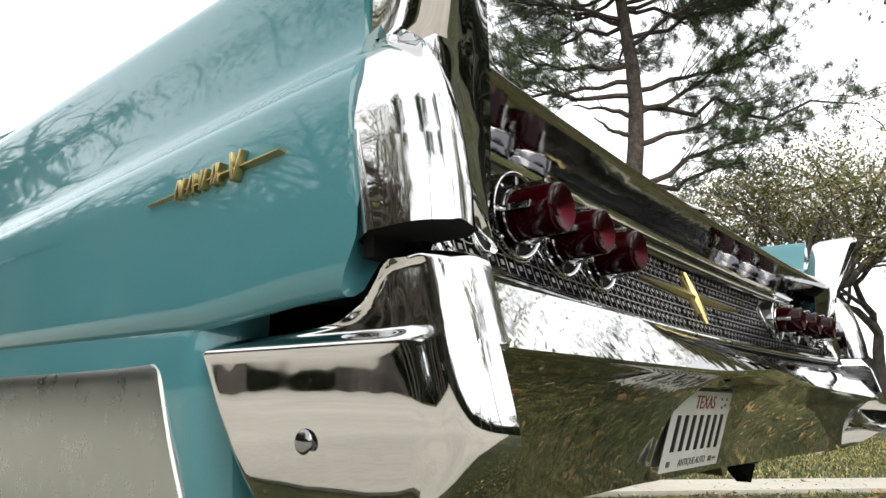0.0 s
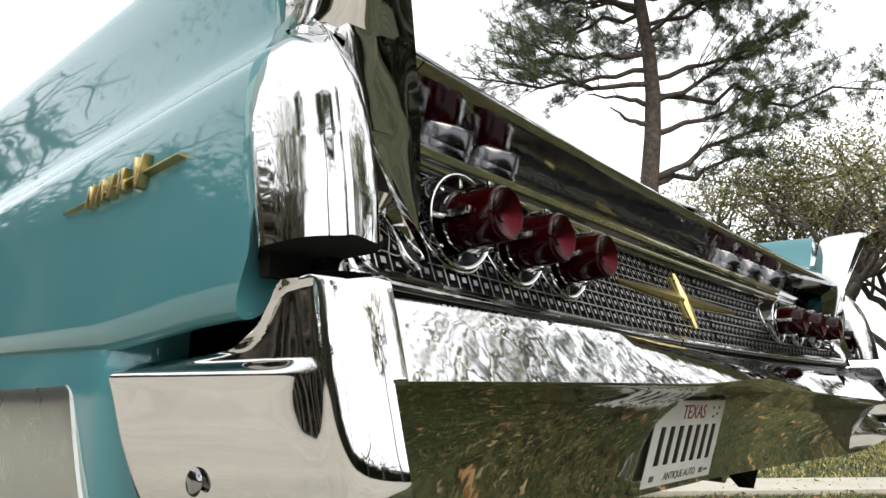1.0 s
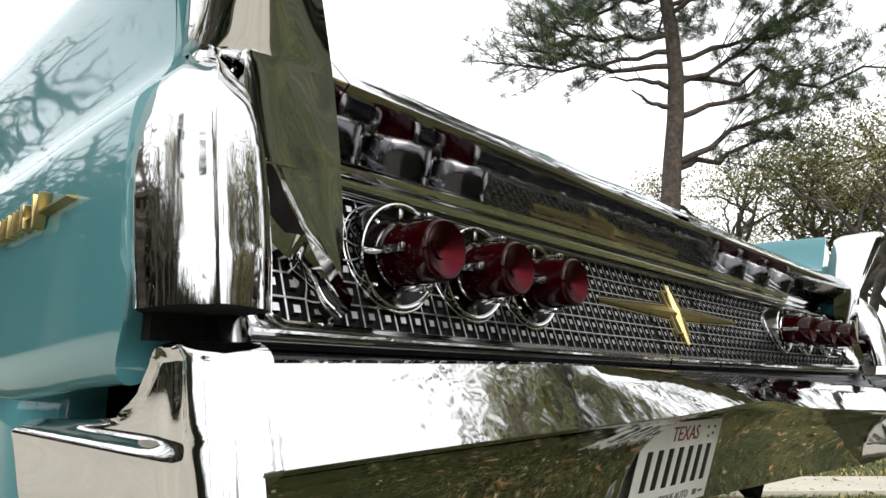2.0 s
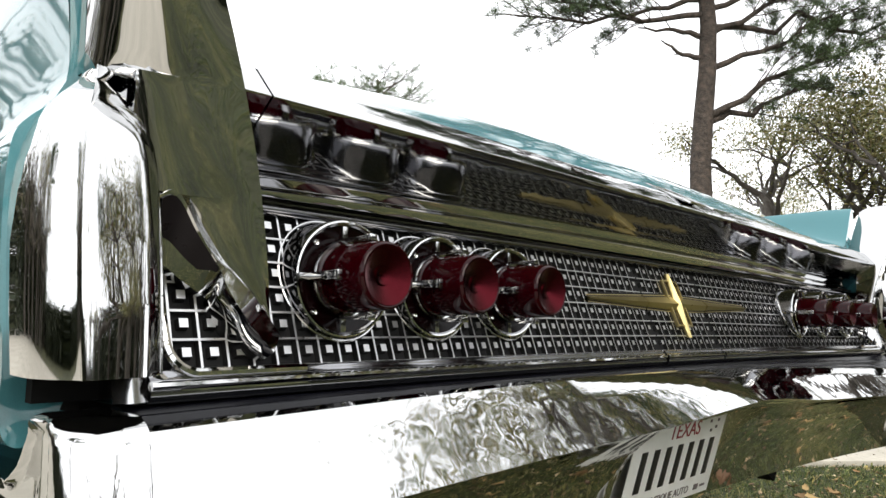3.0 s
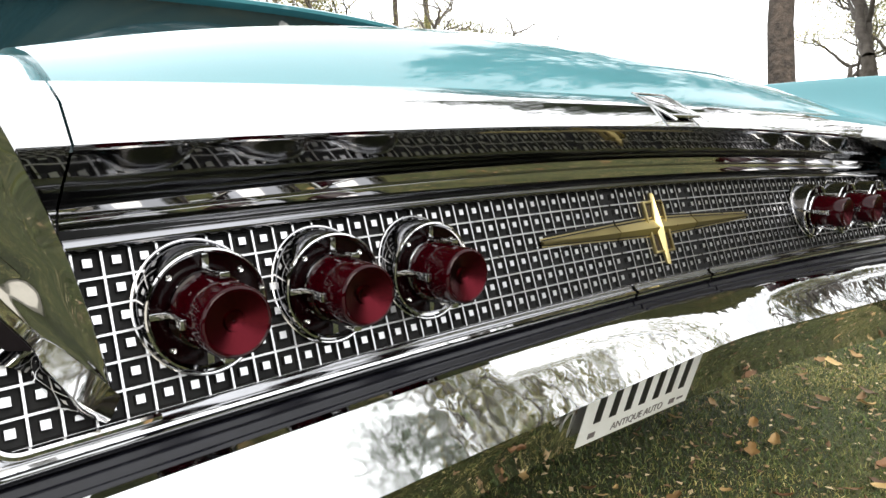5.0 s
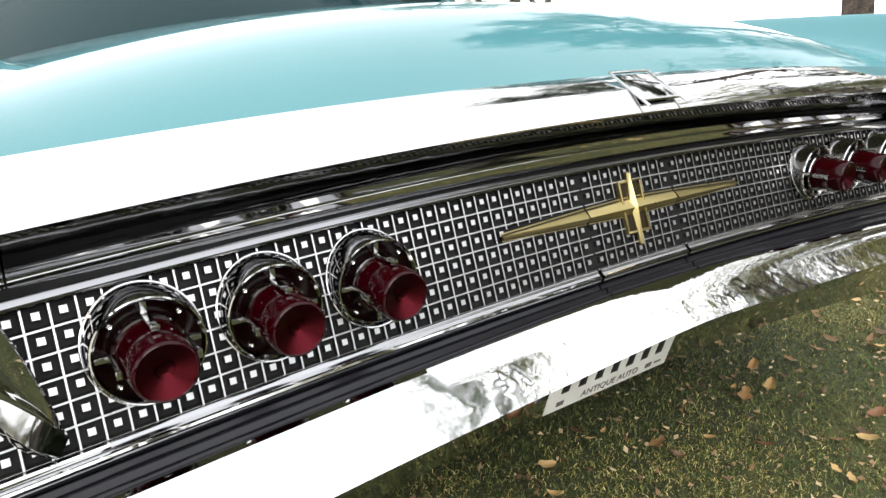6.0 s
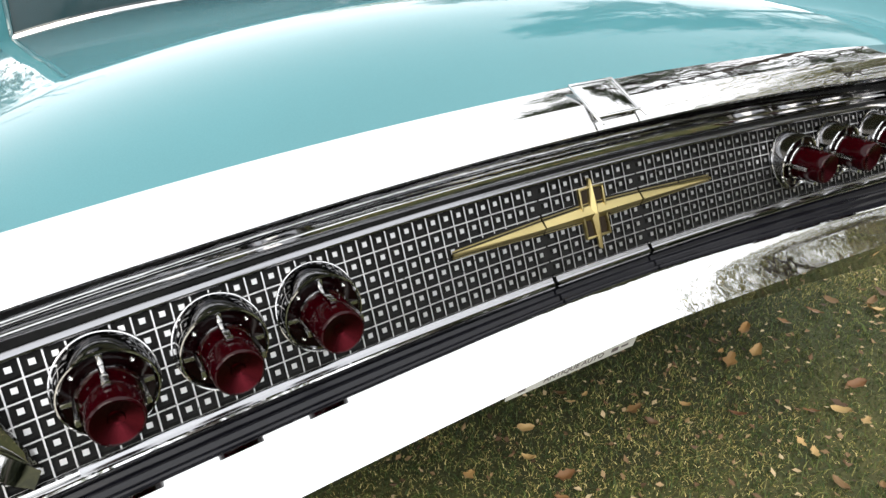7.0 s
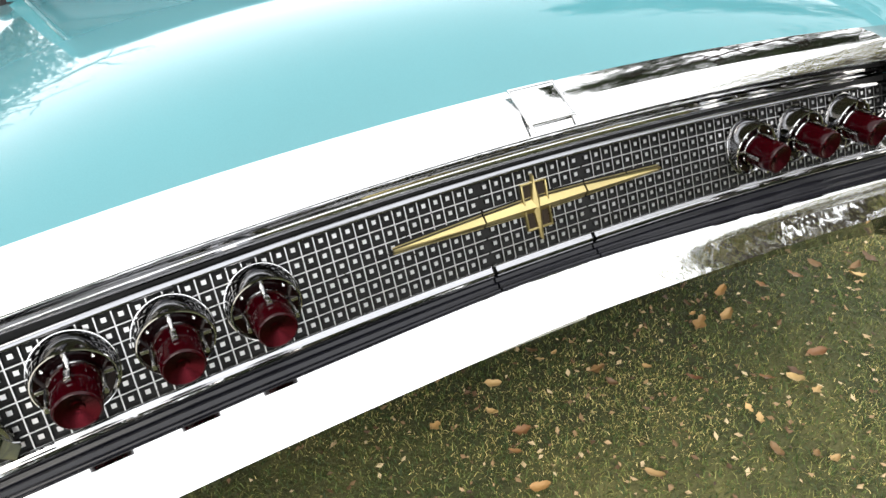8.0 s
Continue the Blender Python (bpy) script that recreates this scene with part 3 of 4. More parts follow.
# bumper ends: thick blades that wrap to the sides
def build_horn(side):
    def ease(v, pts):
        return float(np.interp(v, [p[0] for p in pts], [p[1] for p in pts]))

    def step(v):
        v = max(0.0, min(1.0, v))
        return v * v * (3 - 2 * v)

    back_edge = [(q[1], q[0]) for q in spline([(-0.010, 0.262), (-0.060, 0.275), (-0.110, 0.295), (-0.160, 0.325), (-0.186, 0.350), (-0.192, 0.372), (-0.178, 0.43), (-0.163, 0.485), (-0.158, 0.498), (-0.146, 0.5045)], 60)]

    edge = np.array(spline([(0.160, 0.440), (0.154, 0.446), (0.130, 0.4485), (0.020, 0.4535), (-0.025, 0.4575), (-0.045, 0.463), (-0.060, 0.472), (-0.072, 0.487), (-0.079, 0.498), (-0.090, 0.5045)], 90))
    edge_y = np.minimum.accumulate(edge[:, 0]) - 1e-6 * np.arange(90)
    edge_z = np.maximum.accumulate(edge[:, 1]) + 1e-7 * np.arange(90)

    def y_front(z):
        if z <= 0.440:
            return ease(z, ((0.262, 0.080), (0.31, 0.097), (0.366, 0.121), (0.42, 0.152), (0.434, 0.160), (0.440, 0.160)))
        return float(np.interp(z, edge_z, edge_y))

    def y_rear(z):
        return ease(z, back_edge)

    def z_top(y):
        return float(np.interp(-y, -edge_y, edge_z))

    zs = list(np.linspace(0.262, 0.425, 22)) + list(np.linspace(0.427, 0.446, 16)) + list(np.linspace(0.447, 0.4585, 18)) + [0.4605, 0.463, 0.4675, 0.472, 0.476, 0.480, 0.484, 0.488, 0.492, 0.4955, 0.4985, 0.501, 0.503, 0.5045]
    us = [0.5 - 0.5 * math.cos(math.pi * k / 40) for k in range(41)]
    outer, inner = [], []
    for z in zs:
        ya, yb = y_front(z), y_rear(z)
        ro, ri = [], []
        for u in us:
            y = ya + (yb - ya) * u
            d = min(z_top(y) - z, 1.4 * (ya - y) + 0.003 if z > 0.4575 else 1.0)
            e = y - yb
            low = 0.4365 - z
            fade = step((y + 0.150) / 0.070)
            x = 0.955 - (0.0026 * fade * (1 - math.exp(-max(0.0, low) / 0.018)) + 2.4 * max(0.0, 0.40 - z) ** 2)
            ridge_on = step((z - 0.452) / 0.010)
            x -= 0.0105 * step(-low / 0.012) * (1 - ridge_on + ridge_on * step((d - 0.0015) / 0.008)) * fade
            x -= 0.006 * max(0.0, 1 - d / 0.006) ** 1.5
            x -= 0.030 * max(0.0, 1 - e / 0.030) ** 2.2
            x -= 0.006 * max(0.0, 1 - (ya - y) / 0.012) ** 2
            x -= 0.0035 * math.exp(-((e - 0.040) / 0.012) ** 2) * step((z - 0.30) / 0.06)
            yi = max(yb, ease(z, ((0.262, -0.010), (0.275, -0.042), (0.385, -0.120), (0.417, -0.155), (0.435, -0.180))))
            ro.append((side * max(x, 0.914), y, z))
            ri.append((side * 0.912, ya + (yi - ya) * u, z))
        outer.append(ro)
        inner.append(ri)
    bm = bmesh.new()
    vo = [[bm.verts.new(p) for p in r] for r in outer]
    vi = [[bm.verts.new(p) for p in r] for r in inner]
    for g in (vo, vi):
        for a, b in zip(g, g[1:]):
            for k in range(40):
                bm.faces.new((a[k], a[k + 1], b[k + 1], b[k]))
    rim_o = vo[0][:] + [r[-1] for r in vo[1:]] + vo[-1][-2::-1] + [r[0] for r in vo[-2:0:-1]]
    rim_i = vi[0][:] + [r[-1] for r in vi[1:]] + vi[-1][-2::-1] + [r[0] for r in vi[-2:0:-1]]
    for k in range(len(rim_o)):
        m = (k + 1) % len(rim_o)
        bm.faces.new((rim_o[k], rim_o[m], rim_i[m], rim_i[k]))
    horn = part("bumper_end", bm, CHROME, car, "chrome bumper end wrapping round the fender", sharp=50)
    bolt = revolve([(0.0003, 0.0030), (0.0075, 0.0027), (0.0092, 0.0018), (0.0104, 0.0)], n=24)
    for v in bolt.verts:
        v.co = Vector((side * (0.9515 - v.co.y), v.co.x - 0.001, v.co.z + 0.360))
    # the bolt's dark reflection is put into its colour
    part("bumper_bolt", bolt, CHROME_DARK, horn, "round chrome bumper bolt")


for side in (-1, 1):
    build_horn(side)

# licence plate in the pocket
plate = new("licence_plate")
plate.parent = car
p0, p1 = Vector((0, 0.0315, 0.277)), Vector((0, -0.0125, 0.417))
up_p = (p1 - p0).normalized()
out_p = Vector((1, 0, 0)).cross(up_p)
pm = Matrix((Vector((1, 0, 0)), -out_p, up_p)).transposed().to_4x4()
pm.translation = (p0 + p1) / 2
bm = bmesh.new()
box(bm, (0.300, 0.0016, 0.147), bevel=0.0006)
po = part("plate_sheet", bm, PLATE, plate, "white embossed metal plate")
po.matrix_basis = pm


def plate_text(body, size, x, z, mat, wide=1.0, name="plate_word"):
    cu = bpy.data.curves.new(name, "FONT")
    cu.body, cu.size, cu.align_x, cu.align_y, cu.extrude = body, size, "CENTER", "CENTER", 0.0003
    tmp = new(name, cu)
    bpy.context.view_layer.update()
    me = bpy.data.meshes.new_from_object(tmp.evaluated_get(bpy.context.evaluated_depsgraph_get()))
    bpy.data.objects.remove(tmp)
    me.materials.append(mat)
    ob = new(name, me)
    ob.parent = plate
    ob.matrix_basis = pm @ pose(x, -0.0014, z, 90, 0, 0) @ Matrix.Diagonal((wide, 1, 1, 1))
    return ob


plate_text("TEXAS", 0.036, 0.004, 0.052, RED_INK, 1.0)
plate_text("ANTIQUE AUTO", 0.019, 0.0, -0.059, GREY_INK, 1.0)
for k in range(7):
    bm = bmesh.new()
    box(bm, (0.017, 0.0012, 0.066), bevel=0.0005)
    ob = part("plate_bar", bm, INK, plate, "plain dark bar")
    ob.matrix_basis = pm @ pose(-0.114 + 0.038 * k, -0.0012, -0.004)
for dx, w in ((-0.118, 0.016), (0.098, 0.016), (0.123, 0.018)):
    bm = bmesh.new()
    box(bm, (w, 0.0010, 0.010 if w < 0.017 else 0.004), bevel=0.0004)
    part("plate_mark", bm, GREY_INK, plate).matrix_basis = pm @ pose(dx, -0.0012, -0.059)
for dx, dz in ((0.093, 0.060), (0.118, 0.048), (0.100, 0.043), (0.122, 0.060)):
    bm = bmesh.new()
    box(bm, (0.007, 0.0010, 0.005), bevel=0.0004)
    part("plate_mark", bm, GREY_INK, plate).matrix_basis = pm @ pose(dx, -0.0012, dz)


# ---- fenders with fins ----
def fender_loop(y):
    """Outer skin, fin top and inner skin at a station, for the +x side."""
    fwd = max(0.0, y)
    tipx = 0.012 * max(0.0, (0.25 - y) / 0.35) ** 2
    drop = 0.020 * min(1.0, fwd / 1.2)
    crease = 0.668 - 0.045 * min(fwd, 1.6)
    b0 = 0.487 - 0.10 * max(0.0, min(0.17, y)) 
    ctrl = [(0.926, b0 - 0.002), (0.934, b0 - 0.008), (0.944, b0 - 0.009), (0.9515, b0 - 0.002), (0.9570, b0 + 0.014), (0.9605, 0.535), (0.9630, 0.585), (0.9640, crease - 0.040), (0.9632, crease - 0.014), (0.9605, crease + 0.003), (0.953, crease + 0.014),
            (0.942, crease + 0.026), (0.9285, crease + 0.050), (0.9265 + 0.4 * tipx, 0.765 - drop), (0.9290 + 0.8 * tipx, 0.810 - drop), (0.9285 + tipx, 0.855 - drop), (0.923 + tipx, 0.8725 - drop), (0.913 + tipx, 0.870 - drop), (0.898 + tipx * 0.6, 0.845 - drop), (0.872, 0.795), (0.845, 0.762), (0.8045, 0.745)]
    return spline(ctrl, 73)


def deck_join(y):
    return deck_z(0.80, y) - 0.006


stations = [-0.064, -0.056, -0.048, -0.03, 0.03, 0.1, 0.18, 0.3, 0.45, 0.65, 0.9, 1.2, 1.6, 2.0, 2.4, 2.8]
for side in (-1, 1):
    loops = []
    for y in stations:
        lp = fender_loop(y)
        pts = []
        for i, (x, z) in enumerate(lp):
            end = -0.030 if z > 0.70 else -0.052 if z > 0.55 else -0.036 - 0.028 * max(0.0, min(1.0, (z - 0.480) / 0.045))
            yy = max(y, end)
            f = max(0.0, (i - 53) / 19)
            zz = z + (deck_join(max(y, lip_top(0.64)[0])) - 0.745) * f ** 1.5 if f > 0 else z
            pts.append((side * x, yy, zz))
        inner = [(side * (0.78), y, pts[-1][2] - 0.03), (side * 0.86, y, 0.70), (side * 0.90, y, 0.58), (side * 0.922, y, 0.52)]
        loops.append(pts + inner)
    fender = part("rear_fender", loft(loops), PAINT, car, "teal rear fender rising to a canted tail fin", sharp=40)
    # lower body side ahead of the bumper
    low_loops = []
    for y in (0.150, 0.151, 0.1535, 0.158, 0.164, 0.172, 0.182, 0.2, 0.3, 0.6, 1.0, 1.6, 2.2, 2.8):
        k = 0.030 * (1 - math.sin(math.pi / 2 * min(1.0, (y - 0.150) / 0.034)))
        low_loops.append([(side * x, y, z) for x, z in ((0.915 - k, 0.486), (0.930 - k, 0.4835), (0.940 - k, 0.477), (0.9455 - k, 0.467), (0.9485 - k, 0.452), (0.949 - k, 0.43), (0.945 - k, 0.36), (0.938 - k, 0.28), (0.92 - k, 0.23), (0.88, 0.225), (0.88, 0.482))])
    part("lower_side", loft(low_loops), PAINT, fender, "teal lower body side", sharp=40)
    shield = []
    for u in np.linspace(0, 1, 25):
        t = u ** 0.6
        lp = []
        for v in np.linspace(0, 1, 19):
            z = 0.245 + 0.1885 * t - 0.018 * t * v
            start = float(np.interp(z, (0.245, 0.29, 0.35, 0.436), (0.163, 0.180, 0.209, 0.246)))
            start += 0.016 * max(0.0, (z - 0.418) / 0.016) ** 2
            rim = min(1.0, v * 40 / 3) * min(1.0, (1 - t) * 12)
            lp.append((side * (0.9482 + 0.0032 * math.sqrt(max(0.0, rim)) - 0.010 * (1 - t) ** 2), start + (1.6 - start) * v ** 2.2, z))
        shield.append(lp + [(side * 0.940, y, z) for _, y, z in reversed(lp)])
    part("stone_shield", loft(shield), STAINLESS, fender, "bright metal stone shield on the lower fender", sharp=30)

# slanted gold script badge on the driver-side fender: bars on a thin spear
badge = new("fender_badge")
badge.parent = car
b0, b1 = Vector((-0.9635, 0.267, 0.603)), Vector((-0.9665, 0.030, 0.6145))
axis = (b1 - b0).normalized()
bup = Vector((-1, 0, 0)).cross(axis).normalized()
if bup.z < 0:
    bup = -bup
bout = Vector((-1, 0, 0))
loops = []
for u, w in ((0.0, 0.0012), (0.15, 0.0024), (0.8, 0.0032), (1.0, 0.0018)):
    c = b0.lerp(b1, u)
    loops.append([c + bup * w - bout * 0.003, c + bout * 0.0055 + bup * w * 0.3, c + bout * 0.0055 - bup * w * 0.3, c - bup * w - bout * 0.003])
part("spear", loft(loops), GOLD, badge, "thin gold spear", sharp=15)
for u0, height, strokes in ((0.30, 0.021, ((-0.006, 0.16), (0.0, -0.30), (0.006, 0.16))), (0.395, 0.021, ((-0.004, 0.30), (0.004, -0.12))), (0.485, 0.021, ((-0.004, 0.05), (0.003, 0.25))), (0.575, 0.022, ((-0.004, 0.05), (0.004, 0.35), (0.004, -0.30))), (0.715, 0.030, ((-0.005, -0.22), (0.005, 0.26)))):
    bm = bmesh.new()
    for dx, lean_ in strokes:
        c = b0.lerp(b1, u0) + axis * dx + bup * 0.002 + bout * 0.003
        d = (bup + axis * (lean_ + 0.12)).normalized()
        a2 = d.cross(bout).normalized()
        rot = Matrix((a2, bout, d)).transposed()
        box(bm, (0.0036, 0.009, height), c, rot, 0.0007)
    part("script_bar", bm, GOLD, badge, "plain slanted gold bar")

# ---- chrome fin ends ----
def edge_in(z):
    s = z - 0.53
    return (0.790 + 0.13 * s + 0.779 * s * s, -0.070 - 0.183 * s - 0.178 * s * s)


FOOT = [(0.545, 0.7915, -0.080), (0.560, 0.800, -0.079), (0.575, 0.812, -0.078), (0.587, 0.824, -0.078), (0.600, 0.837, -0.077), (0.622, 0.855, -0.077), (0.640, 0.867, -0.078), (0.648, 0.876, -0.080), (0.656, 0.886, -0.083), (0.668, 0.897, -0.084), (0.685, 0.909, -0.066), (0.713, 0.921, -0.026)]
FOOT = spline(FOOT, 80)


def blade_loop(z):
    ex, ey = edge_in(z)
    ox, oy = (float(np.interp(z, [f[0] for f in FOOT], [f[k] for f in FOOT])) for k in (1, 2))
    turn_in = min(1.0, max(0.0, (z - 0.64) / 0.073))
    mx, my = ex + 0.7 * (ox - ex), ey + 0.6 * (oy - ey) if z < 0.64 else -0.0836 - 0.0144 * turn_in
    if z > 0.713:
        v = (z - 0.713) / 0.162
        ox, oy = 0.9225 + 0.022 * v * v, -0.026 - 0.034 * v
        mx, my = 0.897 + 0.054 * v, -0.098 - 0.066 * v
    outer = spline([(ox, oy), (0.5 * (ox + mx) + 0.006 * turn_in, 0.45 * oy + 0.55 * my), (mx, my), (0.5 * (mx + ex), 0.5 * (my + ey) - 0.002), (ex, ey)], 20)
    wide = 0.020 + 0.045 * min(1.0, max(0.0, (z - 0.56) / 0.2))
    inner = [(ex - 0.0015, ey + 0.004), (ex + 0.001, ey + 0.35 * wide), (ex + 0.004, ey + wide), (0.5 * (ex + ox) + 0.004, max(ey + wide, oy) + 0.012)]
    return [(x, y) for x, y in outer] + inner


for side in (-1, 1):
    zs = list(np.linspace(0.5455, 0.644, 14)) + list(np.linspace(0.648, 0.713, 20)) + list(np.linspace(0.718, 0.864, 18))
    loops = [[(side * x, y, z + 0.0) for x, y in blade_loop(z)] for z in zs]
    # rounded tip
    last = blade_loop(0.872)
    cx, cy = np.mean([p[0] for p in last]), np.mean([p[1] for p in last])
    for k, dz in ((0.92, 0.870), (0.80, 0.874), (0.55, 0.8765)):
        loops.append([(side * (cx + (x - cx) * k), cy + (y - cy) * k, dz) for x, y in last])
    blade = part("fin_blade", loft(loops), CHROME, car, "tall polished chrome fin end", sharp=42)
    # end cap: swollen upright chrome column under the fin
    keys = ((0.525, 0.9595, -0.156), (0.560, 0.9610, -0.153), (0.600, 0.9615, -0.146), (0.630, 0.9605, -0.139), (0.650, 0.9585, -0.133), (0.665, 0.9555, -0.127), (0.677, 0.9515, -0.120), (0.687, 0.9465, -0.112), (0.695, 0.941, -0.104), (0.702, 0.935, -0.096), (0.708, 0.930, -0.088), (0.713, 0.926, -0.081))
    cols = []
    for z, xo, yf in keys:
        back_y = -0.075 + 0.045 * (z - 0.525) / 0.19
        k = 0.017 * max(0.0, (z - 0.655) / 0.058) ** 2
        ctrl = [(xo, back_y), (xo + 0.001, 0.5 * (back_y + yf)), (xo - 0.003, yf + 0.022), (xo - 0.013, yf + 0.007), (0.5 * (xo + 0.925), yf), (0.914 + 0.5 * k, yf + 0.009), (0.901 + k, yf + 0.0195), (0.8960 + k, yf + 0.0265), (0.8930 + k, yf + 0.036), (0.889 + k, -0.042)]
        cols.append([(x, y, z) for x, y in spline(ctrl, 46)])
    cols = np.array(cols)
    levels = np.concatenate([np.linspace(0.525, 0.69, 34), np.linspace(0.692, 0.713, 12)])
    dense = np.array([[(float(np.interp(z, cols[:, i, 2], cols[:, i, 0])), float(np.interp(z, cols[:, i, 2], cols[:, i, 1])), z) for i in range(cols.shape[1])] for z in levels])
    loops = []
    for row in dense:
        lp = [(side * x, y, z) for x, y, z in row]
        lp += [(side * 0.90, -0.02, lp[0][2]), (side * 0.93, -0.03, lp[0][2])]
        loops.append(lp)
    z_top = loops[-1][0][2]
    for k, dz in ((0.85, 0.003), (0.5, 0.006)):
        lx = np.mean([p[0] for p in dense[-1] * np.array([side, 1, 1])])
        ly = np.mean(dense[-1][:, 1])
        loops.append([(lx + (x - lx) * k, ly + (y - ly) * k, z_top + dz) for x, y, z in loops[45]])
    cap_bm = loft(loops)
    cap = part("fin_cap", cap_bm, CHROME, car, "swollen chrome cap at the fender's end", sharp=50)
    # closed underside painted black to stand in for the cap's shaded hollow
    cap.data.materials.append(UNDER_AND_GAPS)
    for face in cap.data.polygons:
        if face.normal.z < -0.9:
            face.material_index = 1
    # hollow sweep of the blade into the cap's inner wall, hemmed along its lower edge
    sweep = []
    for z in np.linspace(0.640, 0.712, 24):
        u = (z - 0.640) / 0.072
        p0 = Vector((0.908, -0.093 - 0.005 * u))
        p2 = Vector(blade_loop(z)[12])
        c = p0.lerp(p2, 0.35) + Vector((0, 0.014 * (1 - u) ** 0.7))
        curve = [p0 * (1 - v) ** 2 + c * 2 * v * (1 - v) + p2 * v * v for v in np.linspace(0, 1, 19)]
        sweep.append([(side * q.x, q.y - 0.0008, z) for q in curve] + [(side * p2.x, p2.y + 0.012, z), (side * 0.885, -0.030, z), (side * p0.x, p0.y + 0.014, z)])
    part("blade_sweep", loft(sweep), CHROME, blade, "hollow chrome sweep between blade and cap", sharp=35)
    # spear trim from the cap down to the blade's foot
    ridge_line = [(0.889, -0.086, 0.634), (0.872, -0.084, 0.642), (0.856, -0.083, 0.618), (0.840, -0.083, 0.594), (0.833, -0.087, 0.577), (0.817, -0.091, 0.553), (0.798, -0.089, 0.535)]
    ribs = []
    for k, (px, py, pz) in enumerate(ridge_line):
        w = (0.4, 0.5, 0.5, 0.6, 1.2, 1.5, 1.2)[k]
        lx, ly, lz = ((-0.004, 0.008, -0.030), (0.003, 0.010, -0.034), (0.004, 0.009, -0.022), (0.001, 0.008, -0.012), (0.004, 0.007, -0.004), (0.003, 0.007, -0.006), (0.002, 0.006, -0.004))[k]
        ux, uy, uz = ((0.000, 0.004, -0.014), (0.000, 0.004, -0.014), (0.000, 0.005, -0.012), (0.000, 0.007, -0.010), (0.000, 0.009, -0.009), (0.000, 0.012, -0.007), (0.0, 0.012, -0.003))[k]
        ribs.append([(px - 0.0080 * w, py + 0.0068 * w, pz + 0.0100 * w), (px, py, pz), (px + lx, py + ly, pz + lz), (px + lx + ux, py + ly + uy, pz + lz + uz), (px + lx + ux, -0.020, pz + lz + uz - 0.003)])
    lines = [spline([r[k] for r in ribs], 31) for k in range(5)]
    loops = [[(side * l[i][0], l[i][1], l[i][2]) for l in lines] + [(side * (lines[0][i][0] + 0.004), lines[0][i][1] + 0.03, lines[0][i][2])] for i in range(31)]
    # black strip laid over the facet below the spear's ridge
    inset = []
    for i in range(2, 16):
        hi, lo = Vector(lines[1][i]), Vector(lines[2][i])
        out_ = Vector((0.2, -0.9, -0.3)) * 0.0012
        grow = min(1.0, (16.0 - i) / 4)
        a_, b_ = hi.lerp(lo, 0.10) + out_, hi.lerp(lo, 0.10 + 0.82 * grow) + out_
        inset.append([(side * q.x, q.y, q.z) for q in (a_, b_, b_ - out_ * 3, a_ - out_ * 3)])
    inset_bm = loft(inset)
    part("fin_spear", loft(loops), CHROME, blade, "bevelled chrome spear at the blade's foot", sharp=22)
    part("spear_strip", inset_bm, BLACK, blade, "black strip along the spear's facet")
    # black boxes added to stand in for shade in the gap behind the cap
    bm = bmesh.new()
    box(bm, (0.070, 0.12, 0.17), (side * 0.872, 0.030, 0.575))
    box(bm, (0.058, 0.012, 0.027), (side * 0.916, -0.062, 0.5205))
    part("fender_gap_fill", bm, UNDER_AND_GAPS, car, "black filler where the fender's open end lies in shade")

# ---- cabin: rear window, roof edge ----
rows = []
for i in range(31):
    x = -0.70 + 1.40 * i / 30
    s = x * x
    yb, zb = 1.45, deck_z(x, 1.45) - 0.006
    yt, zt = 1.40 + 0.06 * s, 1.135 - 0.06 * s - 0.20 * max(0.0, abs(x) - 0.52) ** 1.5
    rows.append([(x, yb + (yt - yb) * u, zb + (zt - zb) * u) for u in np.linspace(0, 1, 7)])
back = [[(x, y + 0.012, z - 0.012) for x, y, z in reversed(r)] for r in rows]
part("rear_window", loft([a + b for a, b in zip(rows, back)]), GLASS, car, "dark tinted rear window")


def roof_z(x, y):
    return 1.150 - 0.06 * x * x - 0.26 * max(0.0, abs(x) - 0.50) ** 1.5 + 0.07 * (1 - math.exp(-(y - 1.36) / 0.6))


rows = []
for i in range(33):
    x = -0.70 + 1.40 * i / 32
    y0 = 1.36 + 0.10 * x * x
    top_r = [(x, y0 + 1.9 * (j / 10) ** 1.6, roof_z(x, y0 + 1.9 * (j / 10) ** 1.6)) for j in range(11)]
    nose = [(x, y0 - 0.006, top_r[0][2] - 0.004), (x, y0 - 0.004, top_r[0][2] - 0.014), (x, y0 + 0.012, top_r[0][2] - 0.020)]
    low_r = [(a, b, c - 0.03) for a, b, c in reversed(top_r[1:])]
    rows.append(nose[::-1] + top_r + low_r)
part("roof", loft(rows), PAINT, car, "teal roof with a thin overhanging rear edge")
